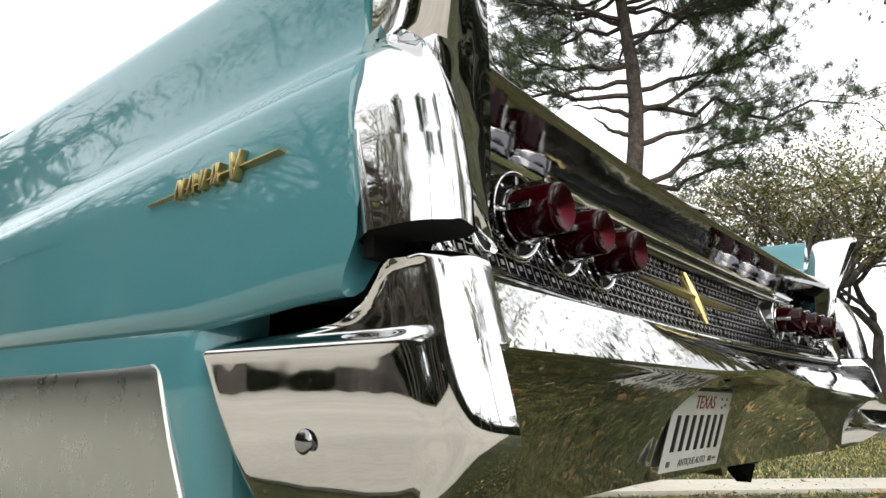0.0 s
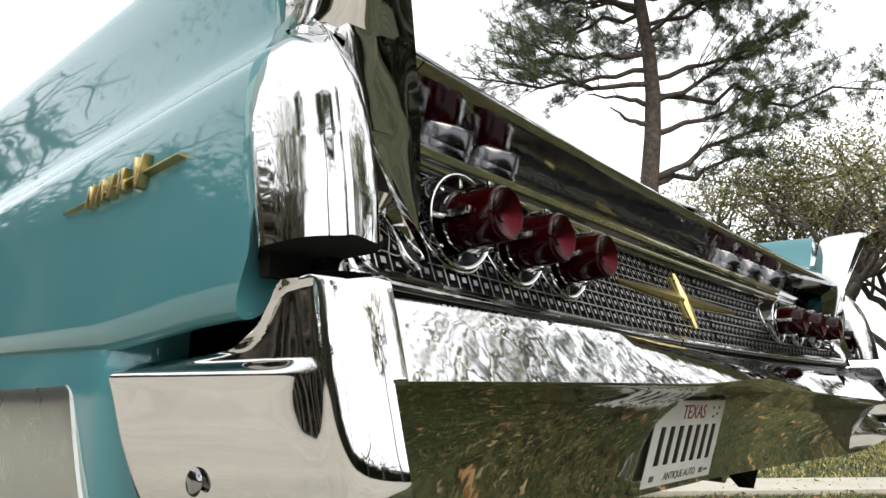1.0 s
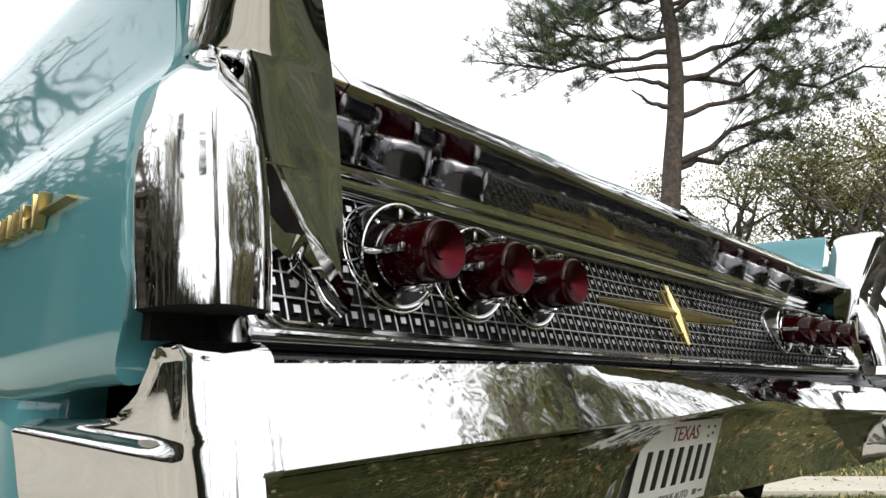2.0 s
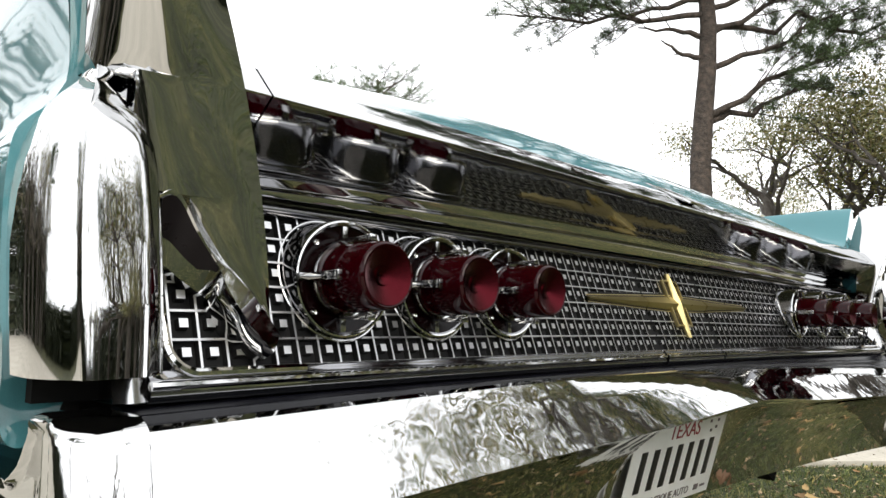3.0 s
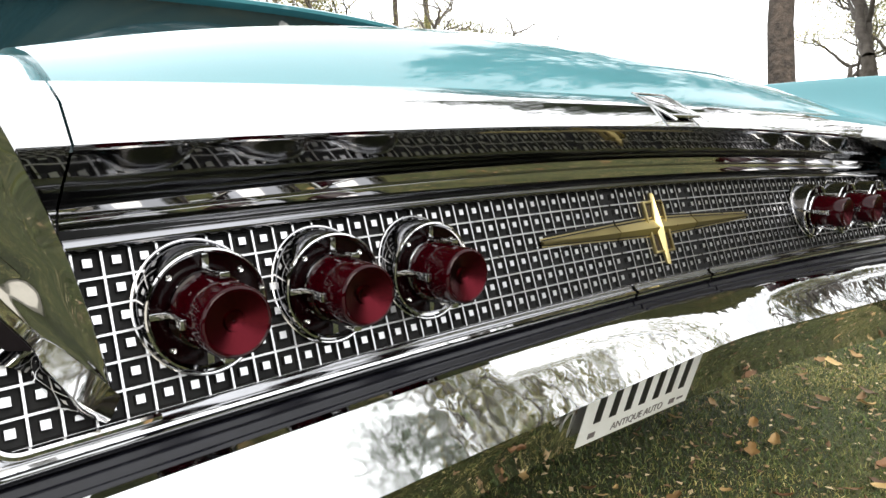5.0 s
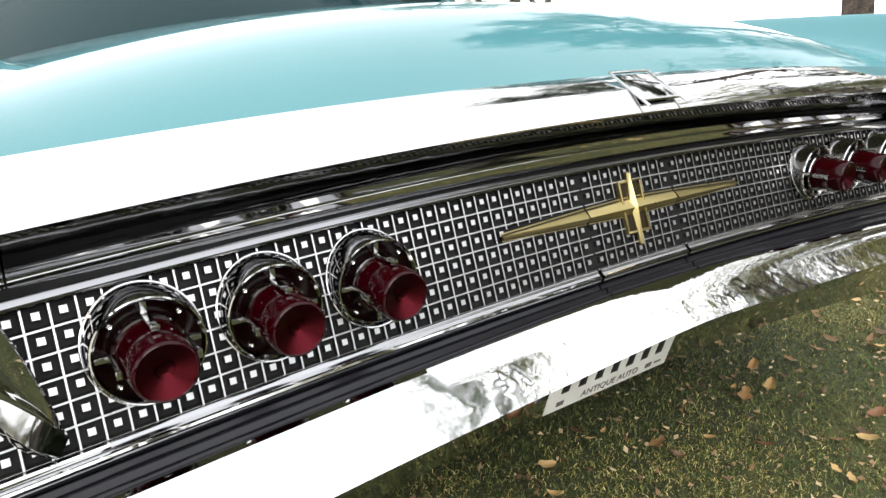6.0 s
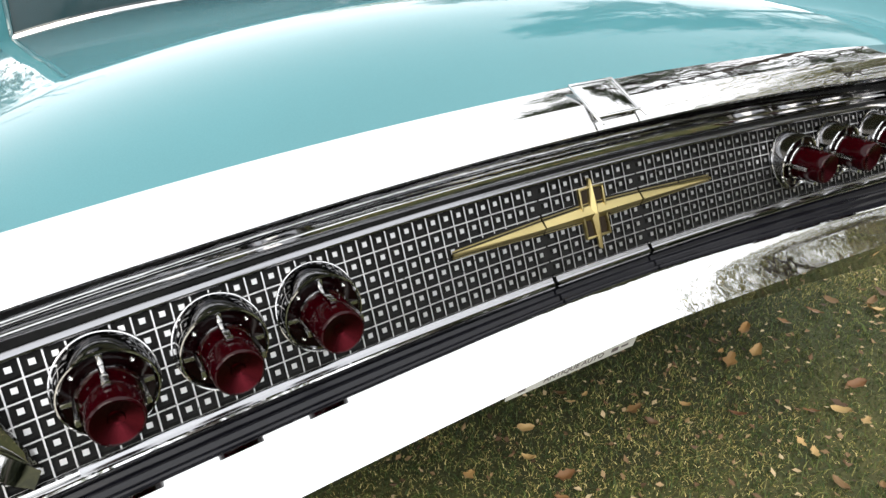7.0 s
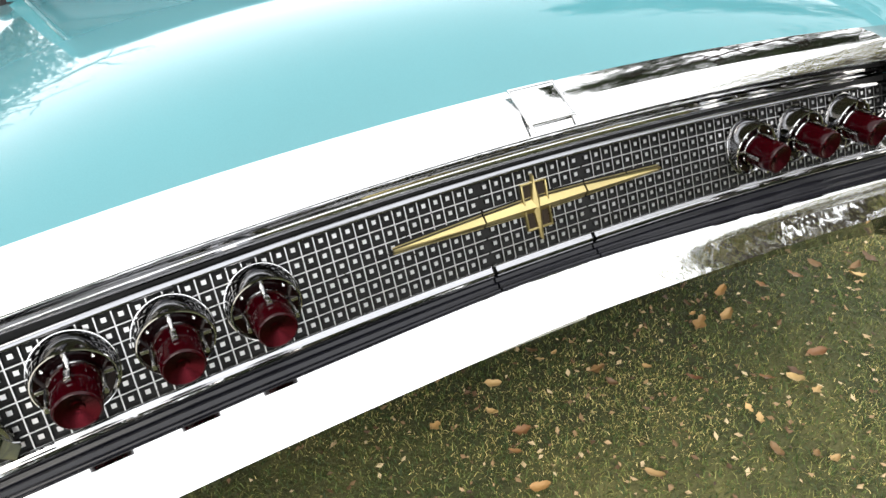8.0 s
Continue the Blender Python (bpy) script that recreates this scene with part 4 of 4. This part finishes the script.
for side in (-1, 1):
    prof = []
    for u in np.linspace(0, 1, 8):
        y = 1.46 - 0.04 * u
        z = deck_z(0.70, 1.4) - 0.01 + (roof_z(0.72, 1.45) - deck_z(0.70, 1.4)) * u
        x = 0.745 - 0.03 * u
        prof.append([(side * x, y, z), (side * (x - 0.05), y - 0.01, z), (side * (x - 0.05), y + 0.10, z), (side * x, y + 0.12, z)])
    part("roof_pillar", loft(prof), PAINT, car, "teal slanted roof pillar", sharp=30)
    part("window_trim", loft(tube([(side * (0.70 - 0.02 * u), 1.44 - 0.04 * u, deck_z(0.70, 1.4) + (roof_z(0.70, 1.45) - deck_z(0.70, 1.4)) * u) for u in np.linspace(0, 1, 8)], [0.006] * 8, 8)), CHROME, car, "chrome window trim")
    # side glass
    bm = bmesh.new()
    box(bm, (0.012, 1.55, 0.26), (side * 0.69, 2.25, 0.99), None, 0.004)
    part("side_window", bm, GLASS, car, "dark side window")
part("window_sill", loft(tube([(x, 1.440, deck_z(x, 1.440) + 0.001) for x in xs_between(-0.70, 0.70, 24)], [0.006] * 25, 8)), CHROME, car, "bright strip at the foot of the rear window")

# hull under the skins: belts, floor, bonnet
rows = []
for y, w, t, low_z in ((0.20, 0.86, 0.46, 0.27), (0.24, 0.87, 0.50, 0.25), (0.30, 0.90, 0.70, 0.22), (0.9, 0.90, 0.76, 0.19), (2.8, 0.90, 0.80, 0.19)):
    rows.append([(-w, y, low_z), (-w, y, t), (w, y, t), (w, y, low_z)])
part("underbody", loft(rows), UNDER_AND_GAPS, car, "dark underbody")
rows = []
for y, w, t in ((2.76, 0.955, 0.86), (3.2, 0.955, 0.90), (4.2, 0.95, 0.88), (5.0, 0.93, 0.84), (5.35, 0.90, 0.74), (5.42, 0.88, 0.60)):
    rows.append([(x, y, z) for x, z in rounded([(-w, 0.26), (-w, 0.66), (-w + 0.02, t - 0.02), (-0.5, t + 0.05), (0.5, t + 0.05), (w - 0.02, t - 0.02), (w, 0.66), (w, 0.26)], 0.05, 4)])
part("front_body", loft(rows), PAINT, car, "teal front body and bonnet")
for side in (-1, 1):
    for y in (1.55, 4.75):
        tyre = revolve([(0.20, -0.10), (0.34, -0.10), (0.355, -0.08), (0.358, 0.0), (0.355, 0.08), (0.34, 0.10), (0.20, 0.10)], n=40)
        for v in tyre.verts:
            v.co = Vector((side * 0.80 + v.co.y, y + v.co.x, 0.358 + v.co.z))
        wheel = part("wheel", tyre, TYRE, car, "black tyre")
        rim = revolve([(0.0005, -0.05), (0.12, -0.06), (0.20, -0.03), (0.205, 0.0), (0.20, 0.03), (0.12, 0.06), (0.0005, 0.05)], n=32)
        for v in rim.verts:
            v.co = Vector((side * 0.80 + v.co.y * 1.5, y + v.co.x, 0.358 + v.co.z))
        part("rim", rim, CHROME, wheel, "chrome hub cap")
# tail pipe and its hanger below the bumper
part("tail_pipe", loft(tube([(0.64, 0.9, 0.255), (0.64, 0.4, 0.240), (0.64, 0.17, 0.230)], [0.024, 0.024, 0.024], 16)), CHROME_AGED, car, "dull metal tail pipe under the bumper")
bm = bmesh.new()
for v in ((0.70, 0.16, 0.24), (0.82, 0.14, 0.23), (0.80, 0.15, 0.18), (0.70, 0.20, 0.24), (0.82, 0.18, 0.23), (0.80, 0.19, 0.18)):
    bm.verts.new(v)
bmesh.ops.convex_hull(bm, input=bm.verts)
part("bumper_bracket", bm, UNDER_AND_GAPS, car, "dark bracket under the bumper")

# ---- trees ----
def add_loops(bm, loops):
    rws = [[bm.verts.new(p) for p in lp] for lp in loops]
    n = len(rws[0])
    for a, b in zip(rws, rws[1:]):
        for i in range(n):
            f = bm.faces.new((a[i], a[(i + 1) % n], b[(i + 1) % n], b[i]))
            f.smooth = True


def bent(rng, a, b, sag, wob, n=6):
    a, b = Vector(a), Vector(b)
    out = []
    for i in range(n + 1):
        u = i / n
        w = Vector((rng.uniform(-1, 1), rng.uniform(-1, 1), rng.uniform(-1, 1))) * wob * math.sin(math.pi * u)
        out.append(a.lerp(b, u) + w + Vector((0, 0, sag * math.sin(math.pi * u))))
    return out


def needles(verts, faces, rng, c, size, count):
    """A tuft of long needles that fan out from a point."""
    for _ in range(count):
        d = Vector((rng.gauss(0, 1), rng.gauss(0, 1), rng.gauss(0.25, 0.8))).normalized()
        w = d.orthogonal().normalized() * 0.006
        root = c + Vector((rng.gauss(0, 1), rng.gauss(0, 1), rng.gauss(0, 1))) * size * 0.22
        tip = root + d * size * rng.uniform(0.6, 1.1)
        i = len(verts)
        verts.extend([root - w, root + w, tip + w * 0.5, tip - w * 0.5])
        faces.append((i, i + 1, i + 2, i + 3))


def leaf_spray(verts, faces, rng, c, size, count, leaf):
    for _ in range(count):
        p = c + Vector((rng.gauss(0, 1), rng.gauss(0, 1), rng.gauss(0, 0.8))) * size
        a = Vector((rng.gauss(0, 1), rng.gauss(0, 1), rng.gauss(0, 0.7))).normalized()
        b = a.orthogonal().normalized()
        l, w = leaf * rng.uniform(0.7, 1.3), leaf * 0.42
        i = len(verts)
        verts.extend([p - a * l * 0.5, p + b * w * 0.5, p + a * l * 0.5, p - b * w * 0.5])
        faces.append((i, i + 1, i + 2, i + 3))


def stuff_mesh(name, verts, faces, mat, parent, label=""):
    me = bpy.data.meshes.new(name)
    me.from_pydata([tuple(v) for v in verts], [], faces)
    me.materials.append(mat)
    ob = new(name, me)
    ob.parent = parent
    if label:
        tagged(ob, label)
    return ob


def build_pine(seed, height, radius, limbs, name="pine_tree", label="", tuft=0.155, per=44):
    """limbs: (height, bearing in degrees, reach, rise, leafiness)."""
    rng = random.Random(seed)
    tree = tagged(new(name), label, "tree")
    wood = bmesh.new()
    n = 14
    spine = [Vector((0.10 * math.sin(i * 0.7 + seed), 0.10 * math.cos(i * 0.9 + seed), height * i / n)) for i in range(n + 1)]
    spine[0] = Vector((0, 0, -0.1))
    add_loops(wood, tube(spine, [radius * (1.15 if i == 0 else 1) * (1 - 0.78 * i / n) + 0.01 for i in range(n + 1)], 14))
    verts, faces = [], []
    for z, bearing, reach, rise, leafy in limbs:
        u = z / height * n
        a = spine[min(int(u), n - 1)].lerp(spine[min(int(u) + 1, n)], u - int(u))
        d = Vector((math.cos(radians(bearing)), math.sin(radians(bearing)), 0))
        r0 = radius * (1 - 0.75 * z / height) * 0.34 + 0.010
        pts = bent(rng, a, a + d * reach + Vector((0, 0, rise)), 0.10 * reach * rng.uniform(-1, 0.3), 0.05 * reach, 8)
        add_loops(wood, tube(pts, [r0 * (1 - 0.85 * i / 8) + 0.004 for i in range(9)], 7))
        subs = max(2, int(reach * 9.5 * leafy))
        for k in range(subs):
            f = rng.uniform(0.28, 1.0)
            q = f * 8
            s0 = pts[min(int(q), 7)].lerp(pts[min(int(q) + 1, 8)], q - int(q))
            ang = rng.choice((-1, 1)) * rng.uniform(20, 75)
            sd = Matrix.Rotation(radians(ang), 3, "Z") @ d
            l2 = reach * rng.uniform(0.18, 0.40) * (1.2 - 0.5 * f) + 0.15
            e0 = s0 + sd * l2 + Vector((0, 0, l2 * rng.uniform(-0.25, 1.0)))
            sp = bent(rng, s0, e0, 0, 0.05 * l2, 4)
            add_loops(wood, tube(sp, [0.010 * (1 - 0.16 * i) + 0.002 for i in range(5)], 5))
            if leafy < 0.2:
                continue
            for w in range(int(2 + 3 * l2)):
                g = 1.0 if w == 0 else rng.uniform(0.45, 1.0)
                c = s0.lerp(e0, g) + Vector((rng.gauss(0, 0.05), rng.gauss(0, 0.05), rng.gauss(0.02, 0.05)))
                needles(verts, faces, rng, c, tuft * rng.uniform(0.65, 1.2), per)
    part("trunk", wood, PINE_BARK, tree, "rough brown pine trunk and limbs", raw=True)
    if verts:
        stuff_mesh("crown", verts, faces, NEEDLE, tree, "open tufts of dark green needles")
    return tree


def build_broad(seed, height, radius, spread, leaves, leaf, name="oak_tree", label="", density=1.0, fork=0.28):
    rng = random.Random(seed)
    tree = tagged(new(name), label, "tree")
    wood = bmesh.new()
    verts, faces = [], []

    def limb(a, d, length, r, depth):
        b = a + d * length
        n = 5
        pts = bent(rng, a, b, 0, 0.05 * length, n)
        add_loops(wood, tube(pts, [r * (1 - 0.42 * i / n) for i in range(n + 1)], 8 if depth < 2 else 5))
        if depth >= 4 or length < 0.35:
            for _ in range(int(3 + 4 * density)):
                leaf_spray(verts, faces, rng, pts[-1] + Vector((rng.gauss(0, 0.16), rng.gauss(0, 0.16), rng.gauss(0, 0.14))), 0.20, int(leaves * rng.uniform(0.5, 1.4)), leaf)
            return
        for k in range(3 if depth < 3 else 2):
            side = Vector((rng.gauss(0, 1), rng.gauss(0, 1), rng.gauss(0.25, 0.5))).normalized()
            nd = (d * 0.8 + side * spread).normalized()
            limb(pts[-1] if k < 2 else pts[3], nd, length * rng.uniform(0.62, 0.82), r * rng.uniform(0.5, 0.62), depth + 1)

    limb(Vector((0, 0, -0.1)), Vector((0.04, 0.03, 1)).normalized(), height * fork, radius, 0)
    part("trunk", wood, OAK_BARK, tree, "grey-brown branching trunk", raw=True)
    if verts:
        stuff_mesh("crown", verts, faces, OAK_LEAF, tree, "sparse olive and yellowing leaves")
    return tree


rngp = random.Random(4)
# the tall pine across the lawn
pine_limbs = [(7.3, 135, 2.7, 0.15, 0.9), (6.6, 137, 3.7, -0.1, 0.9), (6.9, 129, 2.9, 0.1, 0.9), (5.5, -46, 3.0, 1.3, 0.8), (6.7, -52, 3.0, 1.1, 0.9), (6.15, 128, 1.3, 0.25, 0.1), (5.7, 140, 0.9, 0.35, 0.1), (6.2, -48, 2.6, 1.7, 0.9), (6.35, -42, 5.2, 0.5, 0.35), (4.55, -52, 3.4, 1.5, 0.75), (4.45, -35, 2.6, 1.0, 0.6), (7.9, -60, 3.2, 1.0, 1.2), (8.2, 120, 2.4, 0.8, 1.0), (8.6, -40, 3.4, 0.9, 1.2), (8.8, 150, 2.2, 0.5, 1.2), (7.7, -100, 2.4, 0.6, 0.9)]
for k in range(34):
    pine_limbs.append((8.2 + 4.3 * k / 34, rngp.uniform(0, 360), 3.5 - 2.1 * k / 34, rngp.uniform(0.2, 1.0), 1.0))
pine = build_pine(3, 12.8, 0.235, [(a, b, c, d, e * 1.45) for a, b, c, d, e in pine_limbs], label="tall pine with open dark green needle tufts on the lawn")
pine.matrix_basis = pose(11.2, 4.86, 0)


def far_limbs(seed, low, high, n, reach):
    rng = random.Random(seed)
    return [(low + (high - low) * k / n, rng.uniform(0, 360), reach * rng.uniform(0.7, 1.1) * (0.45 + 0.6 * math.sin(math.pi * (0.30 + 0.64 * k / n))), rng.uniform(0.2, 1.5), 0.9) for k in range(n)]


far_pine = build_pine(11, 12.9, 0.20, [(8.6, -50, 3.8, 0.3, 0.3)] + far_limbs(5, 8.4, 12.9, 34, 3.0), label="distant slender pine with a tufted dark crown", tuft=0.21, per=16)
far_pine.matrix_basis = pose(19.6, 25.0, 0)
tagged(far_pine, group="distant pines")
for x, y, dz, a, sc in ((18.0, 25.3, 0.0, 80, 0.94), (-14.0, -5.0, 0.0, 60, 1.0), (-3.0, -16.0, 0.0, 250, 1.0), (13.4, -11.6, 0.0, 310, 1.0), (-17.0, 9.0, 0.0, 10, 0.95), (22.0, -4.0, 0.0, 170, 1.0)):
    far_pine.scale = (sc, sc, sc)
    tagged(copy_thing(far_pine, pose(x, y, dz, 0, 0, a)), "slender pine with a tufted dark crown at the lawn's edge")
far_pine.scale = (1, 1, 1)
far_pine.matrix_basis = pose(19.6, 25.0, 0)

oak = build_broad(21, 7.2, 0.17, 0.85, 30, 0.067, label="small oak with sparse olive and yellowing leaves", density=1.2, fork=0.26)
oak.matrix_basis = pose(15.6, 5.0, 0, 0, 0, 40) @ Matrix.Scale(1.45, 4)
tagged(oak, group="broadleaf trees")
for x, y, a, sc in ((4.6, -9.4, 20, 0.8), (9.5, -4.6, 210, 0.9), (18.5, 1.9, 160, 1.2), (18.0, 3.4, 250, 1.5), (17.0, -6.0, 80, 1.0), (15.2, 2.9, 300, 1.3), (21.0, 7.5, 10, 1.1), (13.3, 25.5, 120, 1.95), (17.4, 24.0, 60, 1.45), (22.0, 23.0, 200, 1.45), (11.0, -4.0, 30, 2.2), (12.5, -9.0, 170, 1.9), (-13.0, 11.0, 20, 1.8), (-15.0, 9.5, 260, 1.7)):
    oak.scale = (sc, sc, sc)
    copy_thing(oak, pose(x, y, 0, 0, 0, a))
oak.matrix_basis = pose(15.6, 5.0, 0, 0, 0, 40) @ Matrix.Scale(1.45, 4)
bare = build_broad(33, 8.5, 0.24, 0.95, 4, 0.07, name="bare_tree", label="nearly leafless tree with spreading grey limbs", density=0.6)
bare.matrix_basis = pose(-9.0, -9.0, 0)
tagged(bare, group="bare trees")
for x, y, a in ((2.5, -11.0, 100), (7.5, -9.0, 220), (-6.5, -14.0, 140), (13.0, -6.5, 20), (-13.0, 13.0, 200), (-9.0, 12.0, 70), (-11.5, 8.0, 10), (-7.0, 17.0, 260), (-10.5, 17.0, 120), (19.0, 27.5, 40)):
    copy_thing(bare, pose(x, y, 0, 0, 0, a))
bare.scale = (1.5, 1.5, 1.5)
for x, y, a in ((15.6, 23.0, 190), (17.6, 25.0, 300), (21.0, 24.0, 70), (-8.0, 14.5, 20), (-6.3, 16.0, 130), (-10.0, 13.5, 240), (-11.5, 11.0, 310), (13.0, -3.2, 90), (11.0, -6.5, 200)):
    copy_thing(bare, pose(x, y, 0, 0, 0, a))
bare.scale = (1, 1, 1)
for x, y, a in ((-18.0, 14.0, 310), (-14.0, 20.0, 140), (0.5, -19.0, 60), (6.0, -17.5, 180), (18.0, -10.0, 330)):
    oak.scale = (1.15, 1.15, 1.15)
    copy_thing(oak, pose(x, y, 0, 0, 0, a))
oak.matrix_basis = pose(15.6, 5.0, 0, 0, 0, 40) @ Matrix.Scale(1.45, 4)

# dense woods round the rear and the driver's side
rw = random.Random(77)
verts, faces = [], []
for k in range(420):
    a = radians(98 + 247 * (k + rw.uniform(0, 1)) / 420)
    r = rw.uniform(19, 27)
    c0 = Vector((r * math.cos(a), r * math.sin(a), 0))
    top_h = rw.uniform(4.2, 6.4) * (1.2 if a > radians(314) else 0.7 if a > radians(300) else 0.45 if a > radians(152) else 1.0)
    for m in range(26):
        z = top_h * rw.uniform(0.0, 1.0) ** 0.9
        spread_ = 1.3 * (1.15 - 0.6 * z / top_h)
        leaf_spray(verts, faces, rw, c0 + Vector((rw.gauss(0, spread_), rw.gauss(0, spread_), z)), 0.55, 20, 0.36)
me = bpy.data.meshes.new("woods")
me.from_pydata([tuple(v) for v in verts], [], faces)
me.materials.append(WOOD_LEAF)
tagged(new("woods", me), "dense dark green woods behind the lawn", "woods", kind="stuff")

# ---- lawn blades and fallen leaves ----
rng = np.random.default_rng(7)


def grass_patch(name, x0, x1, y0, y1, count, tall, wide, label, mat=None, patchy=0.0):
    soft_edge = 0.1 * min(x1 - x0, y1 - y0)
    px, py = rng.uniform(x0, x1, count) + rng.normal(0, soft_edge, count), rng.uniform(y0, y1, count) + rng.normal(0, soft_edge, count)
    px = np.where(px < -1.16, -1.16 + rng.uniform(0, 1.5, count), px)
    if patchy:
        field = np.sin(px * 5.1 + 1.7 * np.sin(py * 4.3)) + np.sin(py * 7.7 + 2.1 * np.sin(px * 3.9 + 1.0)) + 0.8 * np.sin(px * 23 + 2.0 * np.sin(py * 19)) * np.sin(py * 27 + 1.3 * np.sin(px * 15))
        keep = field + rng.normal(0, 0.8, count) > patchy
        px, py = px[keep], py[keep]
        count = len(px)
    ang = rng.uniform(0, 2 * math.pi, count)
    h = tall * rng.uniform(0.35, 1.15, count)
    lean_ = rng.uniform(0.15, 1.5, count) * h
    la = rng.uniform(0, 2 * math.pi, count)
    wx, wy = np.cos(ang) * wide, np.sin(ang) * wide
    b = np.stack([px, py, np.full(count, -0.004)], 1)
    w = np.stack([wx, wy, np.zeros(count)], 1)
    ld = np.stack([np.cos(la) * lean_, np.sin(la) * lean_, np.zeros(count)], 1)
    mid_ = b + ld * 0.35 + np.stack([np.zeros(count), np.zeros(count), h * 0.65], 1)
    tip = b + ld + np.stack([np.zeros(count), np.zeros(count), h * rng.uniform(0.6, 1.0, count)], 1)
    v = np.stack([b - w, b + w, mid_ + w * 0.8, mid_ - w * 0.8, tip], 1).reshape(-1, 3)
    i = np.arange(count)[:, None] * 5
    quads = (i + np.array([[0, 1, 2, 3]])).tolist()
    tris = (i + np.array([[3, 2, 4]])).tolist()
    me = bpy.data.meshes.new(name)
    me.from_pydata(v.tolist(), [], quads + tris)
    me.materials.append(mat or BLADE)
    return tagged(new(name, me), label, "grass", kind="stuff")


grass_patch("lawn_grass", -0.9, 2.6, -1.4, 0.9, 170000, 0.021, 0.0010, "short green lawn grass under the bumper")
grass_patch("dry_grass", -0.9, 2.6, -1.4, 0.9, 190000, 0.014, 0.0008, "patches of straw-dry lawn grass under the bumper", STRAW, 0.75)
grass_patch("lawn_grass", 2.6, 9.0, -3.5, 3.5, 45000, 0.04, 0.0035, "short lawn grass beside the path")
grass_patch("dry_grass", 2.6, 9.0, -3.5, 3.5, 45000, 0.032, 0.0032, "straw-dry lawn grass beside the path", STRAW)
grass_patch("lawn_grass", -0.9, 2.6, -4.5, -1.4, 16000, 0.035, 0.003, "short lawn grass behind the car")

leaf_meshes = []
for k in range(4):
    bm = bmesh.new()
    r = random.Random(50 + k)
    curl = r.uniform(0.2, 0.9)
    grid_ = []
    for i in range(7):
        u = i / 6
        half = 0.017 * math.sin(math.pi * min(1, u * 0.94 + 0.05)) ** 0.8 * (1 + (0.22 + 0.2 * (k % 2)) * math.sin((9 + 3 * k) * u + k))
        row = []
        for j in (-1, -0.5, 0, 0.5, 1):
            row.append(bm.verts.new((0.062 * (u - 0.5), half * j, 0.010 * curl * abs(j) ** 1.5 + 0.014 * curl * (2 * u - 1) ** 2 * r.uniform(0.7, 1.2))))
        grid_.append(row)
    for a, b in zip(grid_, grid_[1:]):
        for j in range(4):
            bm.faces.new((a[j], a[j + 1], b[j + 1], b[j]))
    stem = tube([(-0.031, 0, 0.008), (-0.045, 0.002, 0.006)], [0.0008, 0.0006], 4)
    add_loops(bm, stem)
    for f in bm.faces:
        f.smooth = True
    me = bpy.data.meshes.new("fallen_leaf")
    bm.to_mesh(me)
    bm.free()
    me.materials.append(DRY_LEAF)
    leaf_meshes.append(me)
rl = random.Random(12)
for k in range(290):
    x, y = rl.uniform(-0.3, 2.6), rl.uniform(-1.0, 0.75)
    ob = new("fallen_leaf", leaf_meshes[k % 4])
    sc = rl.uniform(0.35, 0.85)
    ob.matrix_basis = pose(x, y, 0.012 + rl.uniform(0, 0.008), rl.uniform(-18, 18), rl.uniform(-18, 18), rl.uniform(0, 360)) @ Matrix.Diagonal((sc, sc, sc, 1))
    tagged(ob, "curled dry brown leaf on the grass", "leaf", "fallen leaves")

# crumbled bits of dead leaf among the blades
rc = np.random.default_rng(31)
count = 5000
c = np.stack([rc.uniform(-0.9, 2.8, count), rc.uniform(-1.4, 0.9, count), rc.uniform(0.004, 0.016, count)], 1)
c[:, 0] = np.maximum(c[:, 0], -1.1)
size = rc.uniform(0.003, 0.011, count)
turn = rc.uniform(0, 2 * math.pi, count)
lift = rc.normal(0, 0.35, (count, 4))
corners = []
for j, reach in enumerate((1.0, 0.55, 0.9, 0.6)):
    a = turn + j * math.pi / 2
    corners.append(c + np.stack([np.cos(a), np.sin(a), lift[:, j]], 1) * (size * reach)[:, None])
me = bpy.data.meshes.new("leaf_litter")
me.from_pydata(np.stack(corners, 1).reshape(-1, 3).tolist(), [], (np.arange(count)[:, None] * 4 + np.arange(4)).tolist())
me.materials.append(CRUMB)
tagged(new("leaf_litter", me), "crumbled brown leaf litter scattered over the lawn", "leaf litter", kind="stuff")
